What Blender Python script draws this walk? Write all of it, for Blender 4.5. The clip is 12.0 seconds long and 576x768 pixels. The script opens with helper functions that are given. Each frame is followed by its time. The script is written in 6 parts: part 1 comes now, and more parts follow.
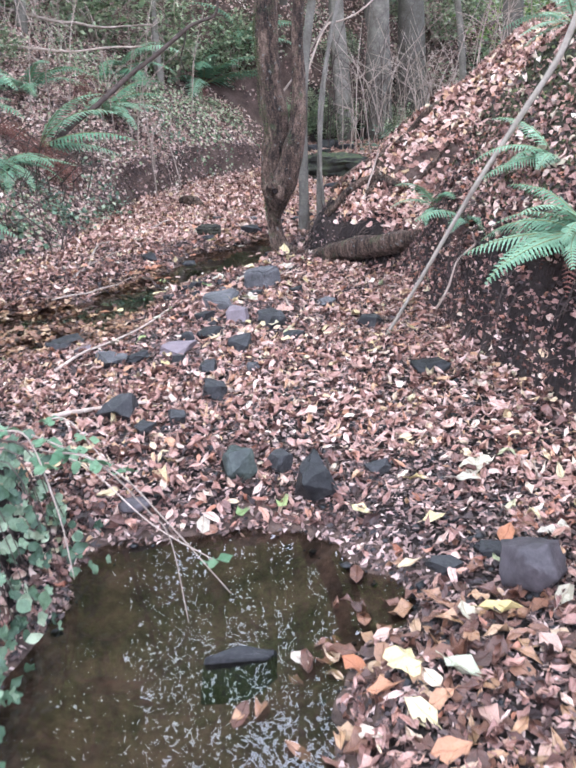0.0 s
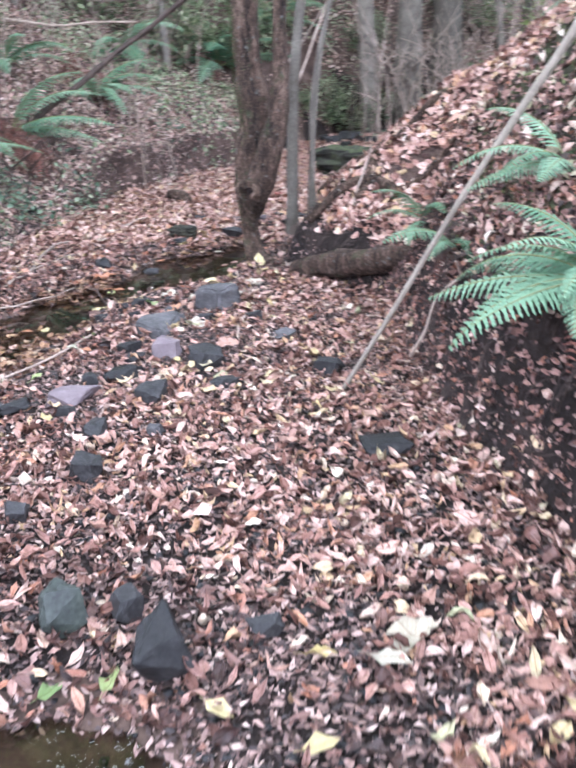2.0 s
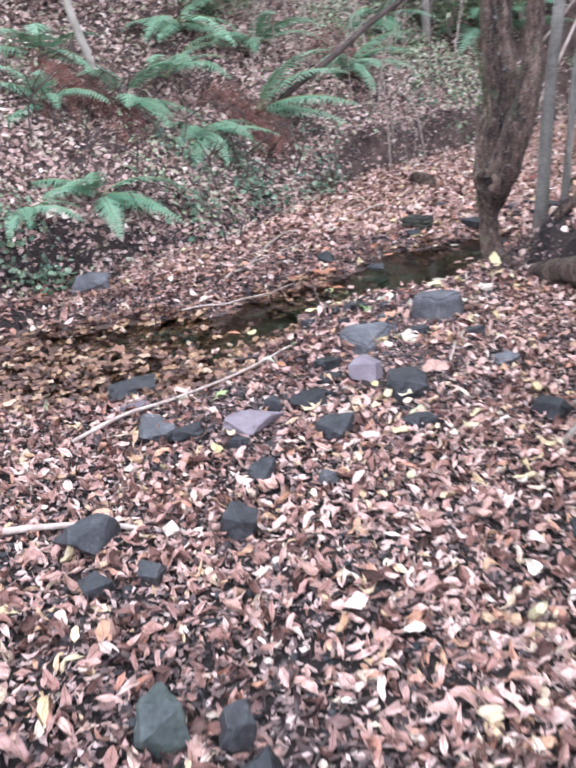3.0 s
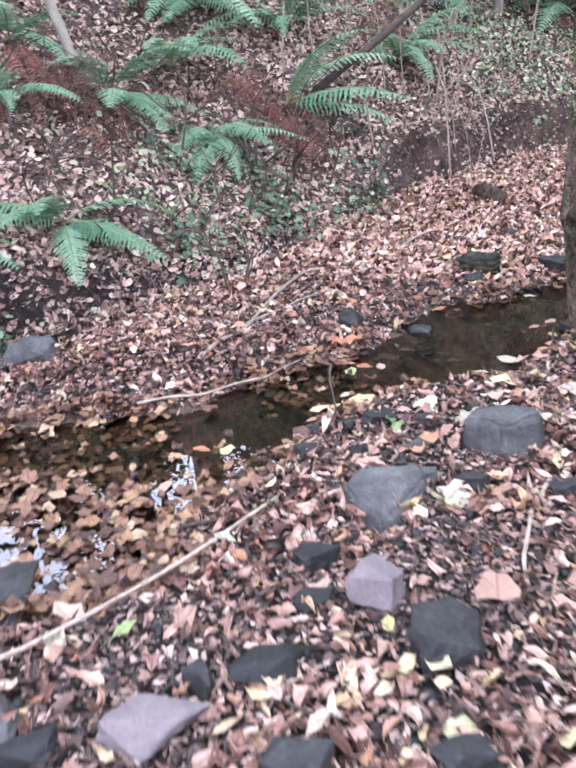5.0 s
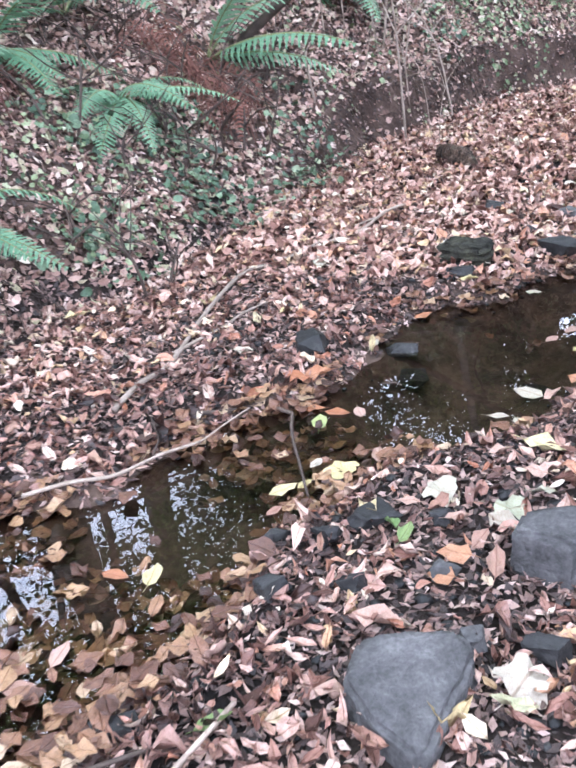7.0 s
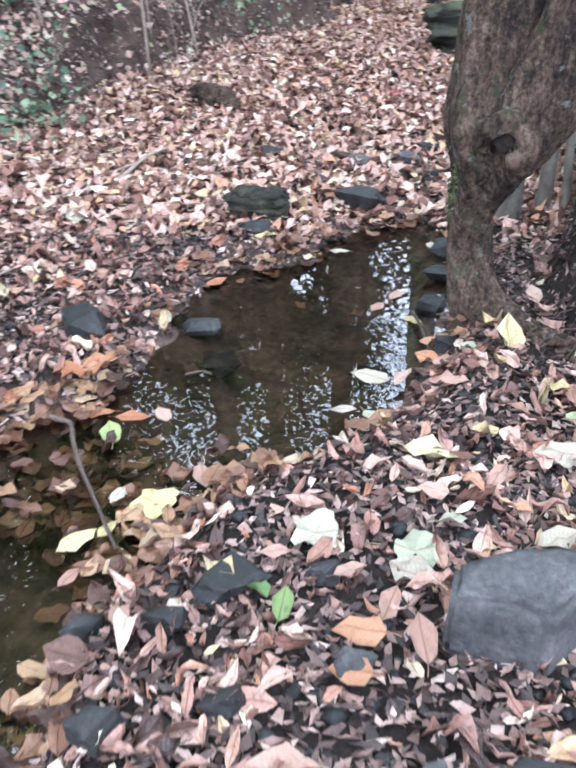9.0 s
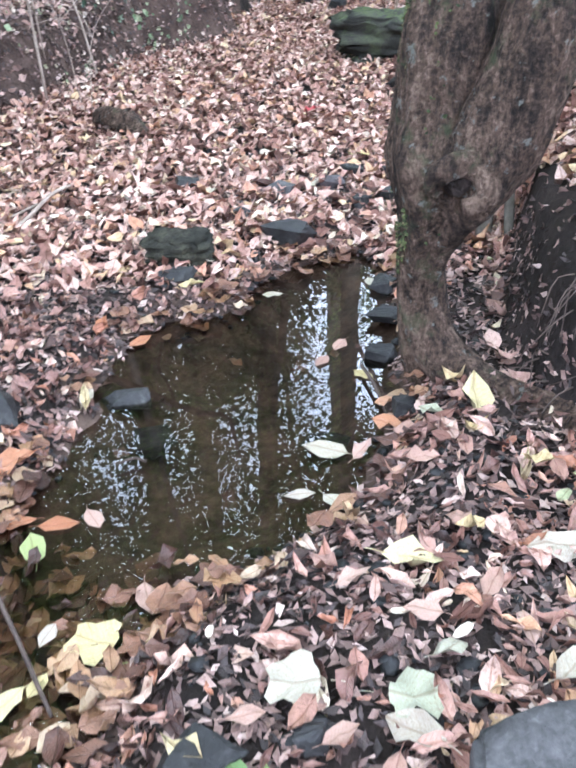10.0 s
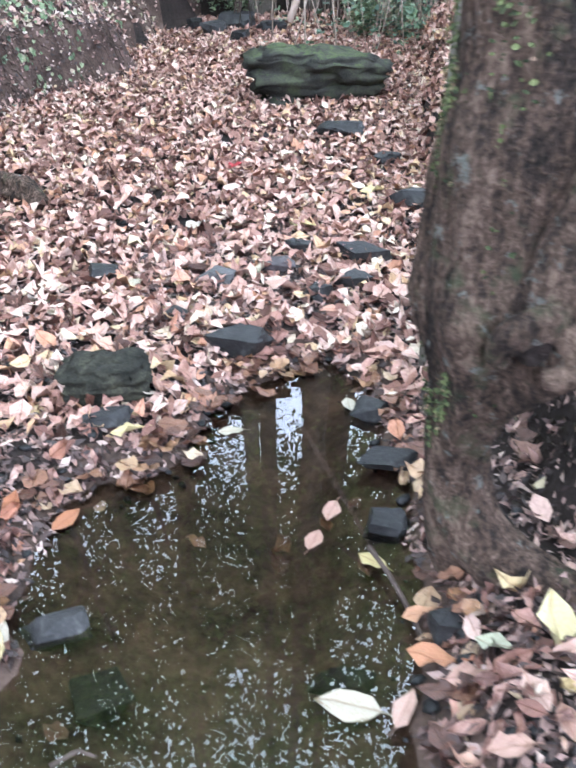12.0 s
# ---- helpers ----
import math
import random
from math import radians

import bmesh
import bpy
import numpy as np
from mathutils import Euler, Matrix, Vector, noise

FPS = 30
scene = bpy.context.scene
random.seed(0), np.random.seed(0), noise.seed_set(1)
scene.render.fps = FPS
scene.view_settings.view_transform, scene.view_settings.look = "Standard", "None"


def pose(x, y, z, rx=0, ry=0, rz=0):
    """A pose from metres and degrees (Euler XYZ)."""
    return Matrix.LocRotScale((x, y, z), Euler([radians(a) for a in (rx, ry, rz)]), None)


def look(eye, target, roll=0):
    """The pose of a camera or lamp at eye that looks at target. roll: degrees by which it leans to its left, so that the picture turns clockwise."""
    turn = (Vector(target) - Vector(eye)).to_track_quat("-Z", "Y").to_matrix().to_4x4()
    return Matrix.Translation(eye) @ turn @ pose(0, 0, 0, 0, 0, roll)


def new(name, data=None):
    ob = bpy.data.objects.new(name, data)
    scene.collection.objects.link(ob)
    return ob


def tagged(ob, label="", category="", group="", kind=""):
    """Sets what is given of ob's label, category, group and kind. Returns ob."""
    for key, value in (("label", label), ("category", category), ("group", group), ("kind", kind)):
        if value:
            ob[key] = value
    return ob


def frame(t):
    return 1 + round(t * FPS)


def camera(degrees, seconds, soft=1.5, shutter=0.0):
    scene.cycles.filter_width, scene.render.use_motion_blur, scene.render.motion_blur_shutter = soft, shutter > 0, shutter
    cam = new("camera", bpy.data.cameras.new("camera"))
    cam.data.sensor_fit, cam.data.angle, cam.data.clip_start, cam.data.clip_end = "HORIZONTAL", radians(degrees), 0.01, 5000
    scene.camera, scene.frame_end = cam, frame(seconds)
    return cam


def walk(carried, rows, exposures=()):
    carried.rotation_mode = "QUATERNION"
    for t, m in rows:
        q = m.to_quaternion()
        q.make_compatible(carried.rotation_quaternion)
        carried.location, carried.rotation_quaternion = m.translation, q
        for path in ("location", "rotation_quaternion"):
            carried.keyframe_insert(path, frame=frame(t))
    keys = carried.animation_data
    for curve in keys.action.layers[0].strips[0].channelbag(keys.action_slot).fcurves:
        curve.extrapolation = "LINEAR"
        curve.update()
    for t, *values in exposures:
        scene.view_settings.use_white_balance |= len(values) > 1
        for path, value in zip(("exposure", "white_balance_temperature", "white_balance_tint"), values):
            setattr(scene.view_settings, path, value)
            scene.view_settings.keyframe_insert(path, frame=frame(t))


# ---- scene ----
import itertools

cam = camera(36.6, 12.0, soft=2.3, shutter=0.5)
EXPOSURE, KELVIN, TINT = 0.13, 5360, 20
METRES, EYE, TILT, LEAN, TURN = 7.5, 1.5, 0.0, 0.0, 0.0
ROWS = [
    (0.0, 0.0, 0.0, 0.0, -1.32, -20.44, 3.54),
    (0.5, 0.0101, 0.0324, -0.0034, -1.59, -20.61, 5.35),
    (1.0, 0.0184, 0.0612, -0.0066, -2.19, -20.87, 6.08),
    (1.5, 0.0307, 0.1097, -0.0078, -3.52, -21.0, 5.26),
    (1.9, 0.0660, 0.1600, -0.0152, 0.42, -20.93, 2.75),
    (2.0, 0.0741, 0.1719, -0.0171, 1.91, -20.91, 2.29),
    (2.5, 0.0964, 0.2161, -0.0116, 12.36, -21.22, 4.75),
    (4.5, 0.0879, 0.445, -0.0146, 25.05, -22.68, 4.02),
    (5.0, 0.0517, 0.5114, -0.0172, 23.13, -22.61, 5.29),
    (5.5, 0.0316, 0.5549, -0.0176, 22.22, -23.12, 5.68),
    (6.0, 0.0137, 0.6066, -0.0218, 19.46, -23.7, 6.61),
    (6.5, -0.0049, 0.6389, -0.0265, 19.04, -24.97, 6.79),
    (8.5, -0.0474, 0.7326, -0.0621, 7.05, -28.38, 3.39),
    (9.0, -0.0709, 0.7556, -0.0682, 0.74, -29.59, 1.07),
    (9.5, -0.0775, 0.7817, -0.0654, -3.47, -29.76, 1.51),
    (10.0, -0.0778, 0.8039, -0.0635, -5.83, -29.74, 2.21),
    (10.5, -0.0828, 0.8155, -0.0583, -9.4, -29.31, 4.38),
    (11.0, -0.0741, 0.8564, -0.0605, -11.74, -29.45, 3.54),
    (11.5, -0.0724, 0.8877, -0.0583, -12.09, -29.36, 2.72),
    (12.0, -0.0886, 0.9112, -0.0591, -13.0, -28.93, 2.03),
]
walk(cam, [(t, pose(0, 0, EYE, TILT, LEAN, TURN) @ pose(METRES * x, METRES * y, METRES * z, 90 + pitch, roll, yaw)) for t, x, y, z, yaw, pitch, roll in ROWS],
     exposures=[(t, EXPOSURE + e, KELVIN - k, TINT - g) for t, e, k, g in ((0.0, -0.1, 0, 0), (5.5, 0.0, 0, -2), (9.0, 0.12, 150, 7), (12.0, 0.27, 180, 7))])

# ---- light: an overcast sky over a wooded gully ----
world = bpy.data.worlds.new("overcast_sky")
scene.world = world
world.use_nodes = True
wn = world.node_tree.nodes
wn.clear()
sky = wn.new("ShaderNodeTexSky")
sky.sky_type, sky.sun_disc = "NISHITA", False
sky.sun_elevation, sky.sun_rotation = radians(48), radians(200)
sky.dust_density, sky.air_density = 6.0, 1.0
grey = wn.new("ShaderNodeMixRGB")
grey.inputs[0].default_value = 0.65
grey.inputs[2].default_value = (84.0, 86.0, 89.0, 1)
back = wn.new("ShaderNodeBackground")
back.inputs["Strength"].default_value = 0.15
wout = wn.new("ShaderNodeOutputWorld")
world.node_tree.links.new(sky.outputs[0], grey.inputs[1])
world.node_tree.links.new(grey.outputs[0], back.inputs["Color"])
world.node_tree.links.new(back.outputs[0], wout.inputs["Surface"])
sun_data = bpy.data.lights.new("sun", "SUN")
sun_data.energy, sun_data.angle, sun_data.color = 1.3, radians(25), (1.0, 0.97, 0.93)
sun = new("sun", sun_data)
sun.matrix_world = look((-6, -14, 24), (0, 6, 0))


# ---- materials ----
def material(name):
    m = bpy.data.materials.new(name)
    m.use_nodes = True
    t = m.node_tree
    bsdf = t.nodes["Principled BSDF"]
    return m, t.nodes, t.links, bsdf


def ramp_of(nodes, stops, mode="LINEAR"):
    r = nodes.new("ShaderNodeValToRGB")
    r.color_ramp.interpolation = mode
    el = r.color_ramp.elements
    while len(el) < len(stops):
        el.new(0.5)
    for e, (p, c) in zip(el, stops):
        e.position, e.color = p, (*c, 1)
    return r


def noise_of(nodes, links, scale, detail=4, rough=0.6, coords="Object"):
    tc = nodes.new("ShaderNodeTexCoord")
    n = nodes.new("ShaderNodeTexNoise")
    n.inputs["Scale"].default_value, n.inputs["Detail"].default_value, n.inputs["Roughness"].default_value = scale, detail, rough
    links.new(tc.outputs[coords], n.inputs["Vector"])
    return n


def bump_of(nodes, links, bsdf, src, strength, distance):
    b = nodes.new("ShaderNodeBump")
    b.inputs["Strength"].default_value, b.inputs["Distance"].default_value = strength, distance
    links.new(src, b.inputs["Height"])
    links.new(b.outputs[0], bsdf.inputs["Normal"])
    return b


def mix_of(nodes, links, kind, fac, a, b):
    m = nodes.new("ShaderNodeMixRGB")
    m.blend_type = kind
    for i, v in enumerate((fac, a, b)):
        if isinstance(v, (int, float)):
            m.inputs[i].default_value = v
        elif isinstance(v, tuple):
            m.inputs[i].default_value = (*v, 1)
        else:
            links.new(v, m.inputs[i])
    return m.outputs[0]


def surface(name, stops, scale, fine, rough=0.7, bump=0.4, depth=0.004, spec=0.4, vary=0.0, wet=None):
    """A weathered natural surface: colour over a broad and a fine noise, with relief."""
    m, n, l, bsdf = material(name)
    a, b = noise_of(n, l, scale), noise_of(n, l, fine, 6, 0.7)
    r = ramp_of(n, stops)
    l.new(mix_of(n, l, "MIX", 0.4, a.outputs[0], b.outputs[0]), r.inputs[0])
    col = r.outputs[0]
    if vary:
        info = n.new("ShaderNodeObjectInfo")
        hsv = n.new("ShaderNodeHueSaturation")
        mr = n.new("ShaderNodeMapRange")
        mr.inputs["To Min"].default_value, mr.inputs["To Max"].default_value = 1 - vary, 1 + vary
        l.new(info.outputs["Random"], mr.inputs[0])
        l.new(mr.outputs[0], hsv.inputs["Value"])
        l.new(col, hsv.inputs["Color"])
        col = hsv.outputs[0]
    l.new(col, bsdf.inputs["Base Color"])
    bsdf.inputs["Specular IOR Level"].default_value = spec
    if wet:
        rr = ramp_of(n, [(0.35, (wet,) * 3), (0.65, (rough,) * 3)])
        l.new(a.outputs[0], rr.inputs[0])
        l.new(rr.outputs[0], bsdf.inputs["Roughness"])
    else:
        bsdf.inputs["Roughness"].default_value = rough
    bump_of(n, l, bsdf, b.outputs[0], bump, depth)
    return m


def math_of(nodes, links, kind, a, b=0.0, c=0.0):
    m = nodes.new("ShaderNodeMath")
    m.operation = kind
    for i, v in enumerate((a, b, c)):
        if isinstance(v, (int, float)):
            m.inputs[i].default_value = v
        else:
            links.new(v, m.inputs[i])
    return m.outputs[0]


def vein_mask(n, l):
    """A midrib and slanting side veins, from the leaf's own length and breadth."""
    uv, sep = n.new("ShaderNodeUVMap"), n.new("ShaderNodeSeparateXYZ")
    l.new(uv.outputs[0], sep.inputs[0])
    off = math_of(n, l, "ABSOLUTE", sep.outputs["Y"])
    mid = n.new("ShaderNodeMapRange")
    mid.inputs["From Min"].default_value, mid.inputs["From Max"].default_value = 0.008, 0.03
    mid.inputs["To Min"].default_value, mid.inputs["To Max"].default_value = 1.0, 0.0
    l.new(off, mid.inputs[0])
    run = math_of(n, l, "MULTIPLY_ADD", off, -0.9, sep.outputs["X"])
    side = math_of(n, l, "SINE", math_of(n, l, "MULTIPLY", run, 62.0))
    thin = math_of(n, l, "POWER", math_of(n, l, "MAXIMUM", side, 0.0), 5.0)
    return math_of(n, l, "MAXIMUM", mid.outputs[0], math_of(n, l, "MULTIPLY", thin, 0.35))


def leafy(name, stops, rough=0.5, island=True, sheen=0.5, mode="LINEAR", glow=0.0, veins=False):
    """Leaf blades: a colour each, drawn at random, with blotches and fine veins."""
    m, n, l, bsdf = material(name)
    if island:
        rnd = n.new("ShaderNodeNewGeometry").outputs["Random Per Island"]
    else:
        rnd = n.new("ShaderNodeObjectInfo").outputs["Random"]
    r = ramp_of(n, stops, mode)
    l.new(rnd, r.inputs[0])
    blot = noise_of(n, l, 75, 6, 0.75)
    br = ramp_of(n, [(0.3, (0.4, 0.34, 0.3)), (0.5, (0.95, 0.93, 0.9)), (0.75, (1.15, 1.1, 1.04))])
    l.new(blot.outputs[0], br.inputs[0])
    col = mix_of(n, l, "MULTIPLY", 0.75, r.outputs[0], br.outputs[0])
    fine = noise_of(n, l, 160, 3)
    relief = fine.outputs[0]
    if veins:
        rib = vein_mask(n, l)
        tinge = ramp_of(n, [(0.3, (0.82, 0.74, 0.7)), (0.5, (1.0, 1.0, 1.0)), (0.7, (1.0, 1.03, 1.06))])
        l.new(noise_of(n, l, 21, 3).outputs[0], tinge.inputs[0])
        col = mix_of(n, l, "MULTIPLY", 0.8, col, tinge.outputs[0])
        col = mix_of(n, l, "MULTIPLY", rib, col, (0.74, 0.67, 0.62))
        relief = mix_of(n, l, "MIX", 0.45, relief, rib)
    l.new(col, bsdf.inputs["Base Color"])
    bsdf.inputs["Roughness"].default_value = rough
    bsdf.inputs["Specular IOR Level"].default_value = sheen
    bump_of(n, l, bsdf, relief, 0.8, 0.006)
    if glow:
        tr = n.new("ShaderNodeBsdfTranslucent")
        l.new(col, tr.inputs["Color"])
        mx = n.new("ShaderNodeMixShader")
        mx.inputs[0].default_value = glow
        l.new(bsdf.outputs[0], mx.inputs[1])
        l.new(tr.outputs[0], mx.inputs[2])
        l.new(mx.outputs[0], n["Material Output"].inputs["Surface"])
    return m


SOIL = surface("damp_soil", [(0.34, (0.010, 0.0075, 0.007)), (0.5, (0.028, 0.02, 0.017)), (0.68, (0.07, 0.05, 0.042))], 2.2, 45, 0.85, 1.0, 0.03, 0.2)
MOULD = surface("leaf_mould", [(0.34, (0.035, 0.023, 0.019)), (0.5, (0.10, 0.067, 0.054)), (0.68, (0.19, 0.134, 0.108))], 4, 60, 0.9, 1.0, 0.03, 0.15)
SILT = surface("stream_silt", [(0.36, (0.018, 0.012, 0.009)), (0.5, (0.066, 0.042, 0.031)), (0.64, (0.12, 0.078, 0.058))], 6, 30, 0.8, 0.6, 0.02, 0.3)
LITTER = leafy("fallen_leaves_beige", [(0.0, (0.05, 0.024, 0.018)), (0.12, (0.15, 0.075, 0.058)), (0.3, (0.31, 0.17, 0.135)), (0.52, (0.51, 0.325, 0.27)),
                                       (0.76, (0.66, 0.49, 0.425)), (0.86, (0.44, 0.225, 0.145)), (0.93, (0.60, 0.45, 0.27)), (1.0, (0.78, 0.69, 0.59))], 0.5, sheen=0.2, veins=True)
DAMP_LITTER = leafy("damp_fallen_leaves", [(0.0, (0.022, 0.012, 0.01)), (0.25, (0.08, 0.04, 0.032)), (0.5, (0.25, 0.135, 0.11)), (0.78, (0.42, 0.26, 0.215)), (0.9, (0.36, 0.15, 0.085)), (1.0, (0.64, 0.52, 0.43))], 0.35, sheen=0.45, veins=True)
BANK_LITTER = leafy("fallen_leaves_dull", [(0.0, (0.08, 0.048, 0.04)), (0.2, (0.22, 0.13, 0.105)), (0.45, (0.40, 0.26, 0.215)), (0.74, (0.60, 0.43, 0.37)),
                                           (0.84, (0.32, 0.31, 0.19)), (0.94, (0.60, 0.47, 0.40)), (1.0, (0.72, 0.62, 0.53))], 0.5, sheen=0.2)
SUNK = leafy("sodden_leaves", [(0.0, (0.04, 0.018, 0.013)), (0.3, (0.12, 0.055, 0.036)), (0.6, (0.23, 0.118, 0.072)), (0.85, (0.35, 0.21, 0.11)), (1.0, (0.48, 0.36, 0.25))], 0.35, veins=True)
YELLOW = leafy("yellow_leaf", [(0.0, (0.56, 0.45, 0.19)), (1.0, (0.68, 0.61, 0.36))], 0.45, False, veins=True)
PALE = leafy("pale_leaf", [(0.0, (0.46, 0.42, 0.31)), (0.5, (0.54, 0.47, 0.39)), (1.0, (0.43, 0.45, 0.32))], 0.5, False, veins=True)
GREEN_LEAF = leafy("green_leaf", [(0.0, (0.18, 0.28, 0.10)), (1.0, (0.42, 0.48, 0.20))], 0.4, False, veins=True)
ORANGE = leafy("orange_leaf", [(0.0, (0.40, 0.16, 0.075)), (1.0, (0.56, 0.33, 0.20))], 0.45, False, veins=True)
TAN = leafy("tan_leaf", [(0.0, (0.40, 0.23, 0.175)), (1.0, (0.60, 0.42, 0.345))], 0.5, False, veins=True)
FERN = leafy("fern_green", [(0.0, (0.12, 0.25, 0.145)), (1.0, (0.27, 0.44, 0.285))], 0.5, False, 0.35, glow=0.25)
DEAD_FERN = leafy("dead_bracken", [(0.0, (0.09, 0.04, 0.032)), (1.0, (0.23, 0.105, 0.08))], 0.7, False, 0.2)
IVY = leafy("ivy_green", [(0.0, (0.03, 0.06, 0.035)), (0.5, (0.085, 0.145, 0.08)), (0.85, (0.20, 0.275, 0.17)), (1.0, (0.40, 0.45, 0.31))], 0.35, glow=0.1)
HERB = leafy("undergrowth_green", [(0.0, (0.08, 0.12, 0.06)), (0.4, (0.17, 0.24, 0.12)), (0.7, (0.30, 0.36, 0.20)), (1.0, (0.46, 0.48, 0.32))], 0.5, glow=0.2)
MOSS_TUFT = leafy("moss_tuft", [(0.0, (0.03, 0.04, 0.02)), (0.5, (0.07, 0.085, 0.035)), (0.9, (0.13, 0.15, 0.06)), (1.0, (0.25, 0.17, 0.12))], 0.7, sheen=0.2)
CROWN = leafy("tree_foliage", [(0.0, (0.10, 0.17, 0.05)), (0.6, (0.21, 0.32, 0.10)), (1.0, (0.42, 0.46, 0.18))], 0.5, glow=0.6)
ROCKS = {
    "dark": surface("dark_slate", [(0.34, (0.009, 0.0088, 0.0088)), (0.52, (0.028, 0.0268, 0.0268)), (0.68, (0.075, 0.07, 0.068))], 9, 70, 0.65, 0.6, 0.008, 0.3, 0.35, 0.45),
    "grey": surface("grey_stone", [(0.34, (0.035, 0.033, 0.033)), (0.48, (0.085, 0.081, 0.081)), (0.56, (0.125, 0.118, 0.118)), (0.68, (0.21, 0.2, 0.197))], 8, 80, 0.75, 0.9, 0.012, 0.3, 0.2),
    "pink": surface("mauve_sandstone", [(0.3, (0.09, 0.07, 0.073)), (0.55, (0.165, 0.132, 0.137)), (0.75, (0.25, 0.205, 0.21))], 7, 80, 0.75, 0.4, 0.004, 0.3, 0.15),
    "brown": surface("brown_stone", [(0.32, (0.022, 0.018, 0.019)), (0.52, (0.058, 0.048, 0.05)), (0.7, (0.12, 0.1, 0.1))], 8, 60, 0.65, 0.5, 0.006, 0.4, 0.2),
    "green": surface("algae_stone", [(0.34, (0.018, 0.021, 0.019)), (0.5, (0.042, 0.05, 0.042)), (0.68, (0.09, 0.105, 0.08))], 9, 70, 0.55, 0.5, 0.006, 0.4, 0.1),
    "moss": surface("mossy_stone", [(0.38, (0.016, 0.015, 0.014)), (0.5, (0.04, 0.038, 0.03)), (0.66, (0.075, 0.085, 0.045))], 7, 90, 0.85, 0.9, 0.01, 0.2, 0.1),
}
TWIG = surface("weathered_twig", [(0.3, (0.17, 0.125, 0.10)), (0.55, (0.34, 0.27, 0.22)), (0.75, (0.52, 0.45, 0.38))], 12, 90, 0.8, 0.5, 0.003, 0.2, 0.3)
DARK_TWIG = surface("dark_twig", [(0.3, (0.03, 0.023, 0.02)), (0.55, (0.075, 0.055, 0.045)), (0.75, (0.14, 0.10, 0.085))], 12, 90, 0.8, 0.6, 0.003, 0.2, 0.3)
POLE = surface("bare_pole_wood", [(0.3, (0.16, 0.135, 0.105)), (0.55, (0.29, 0.25, 0.20)), (0.75, (0.42, 0.37, 0.30))], 6, 60, 0.7, 0.4, 0.003, 0.2)
STEM = surface("grey_stem_bark", [(0.3, (0.075, 0.065, 0.052)), (0.55, (0.165, 0.148, 0.122)), (0.75, (0.29, 0.265, 0.22))], 5, 40, 0.85, 0.7, 0.008, 0.2, 0.25)


def bark(name, stretch=0.22):
    """Brown bark with lichen and a green film of moss, drawn out along the stem."""
    m, n, l, bsdf = material(name)
    tc = n.new("ShaderNodeTexCoord")
    mp = n.new("ShaderNodeMapping")
    mp.inputs["Scale"].default_value = (1, 1, stretch)
    l.new(tc.outputs["Object"], mp.inputs[0])
    def nz(scale, detail, vec):
        t = n.new("ShaderNodeTexNoise")
        t.inputs["Scale"].default_value, t.inputs["Detail"].default_value, t.inputs["Roughness"].default_value = scale, detail, 0.65
        l.new(vec, t.inputs["Vector"])
        return t.outputs[0]
    broad, grain = nz(9, 5, mp.outputs[0]), nz(85, 8, tc.outputs["Object"])
    r = ramp_of(n, [(0.40, (0.011, 0.008, 0.006)), (0.46, (0.045, 0.029, 0.021)), (0.52, (0.125, 0.08, 0.057)), (0.6, (0.29, 0.2, 0.148))])
    slant = n.new("ShaderNodeMapping")
    slant.inputs["Rotation"].default_value = (0.5, 0.6, 0.0)
    slant.inputs["Scale"].default_value = (1, 1, 0.3)
    l.new(tc.outputs["Object"], slant.inputs[0])
    ridge = nz(46, 7, slant.outputs[0])
    l.new(mix_of(n, l, "MIX", 0.3, mix_of(n, l, "MIX", 0.5, broad, ridge), grain), r.inputs[0])
    col = r.outputs[0]
    mossy = ramp_of(n, [(0.56, (0, 0, 0)), (0.67, (0.75, 0.75, 0.75))])
    l.new(nz(9, 9, tc.outputs["Object"]), mossy.inputs[0])
    col = mix_of(n, l, "MIX", mossy.outputs[0], col, (0.07, 0.088, 0.04))
    lich = ramp_of(n, [(0.6, (0, 0, 0)), (0.66, (0.65, 0.65, 0.65))])
    shift = n.new("ShaderNodeMapping")
    shift.inputs["Location"].default_value = (7, 3, 5)
    l.new(tc.outputs["Object"], shift.inputs[0])
    l.new(nz(24, 9, shift.outputs[0]), lich.inputs[0])
    col = mix_of(n, l, "MIX", lich.outputs[0], col, (0.27, 0.28, 0.25))
    l.new(col, bsdf.inputs["Base Color"])
    bsdf.inputs["Roughness"].default_value = 0.8
    bsdf.inputs["Specular IOR Level"].default_value = 0.25
    bump_of(n, l, bsdf, mix_of(n, l, "MIX", 0.35, ridge, grain), 1.0, 0.11)
    return m


BARK = bark("brown_bark")
MOSS_BANK = surface("mossy_earth", [(0.34, (0.024, 0.019, 0.016)), (0.5, (0.048, 0.046, 0.026)), (0.66, (0.085, 0.098, 0.04))], 3.5, 60, 0.9, 0.9, 0.02, 0.2)


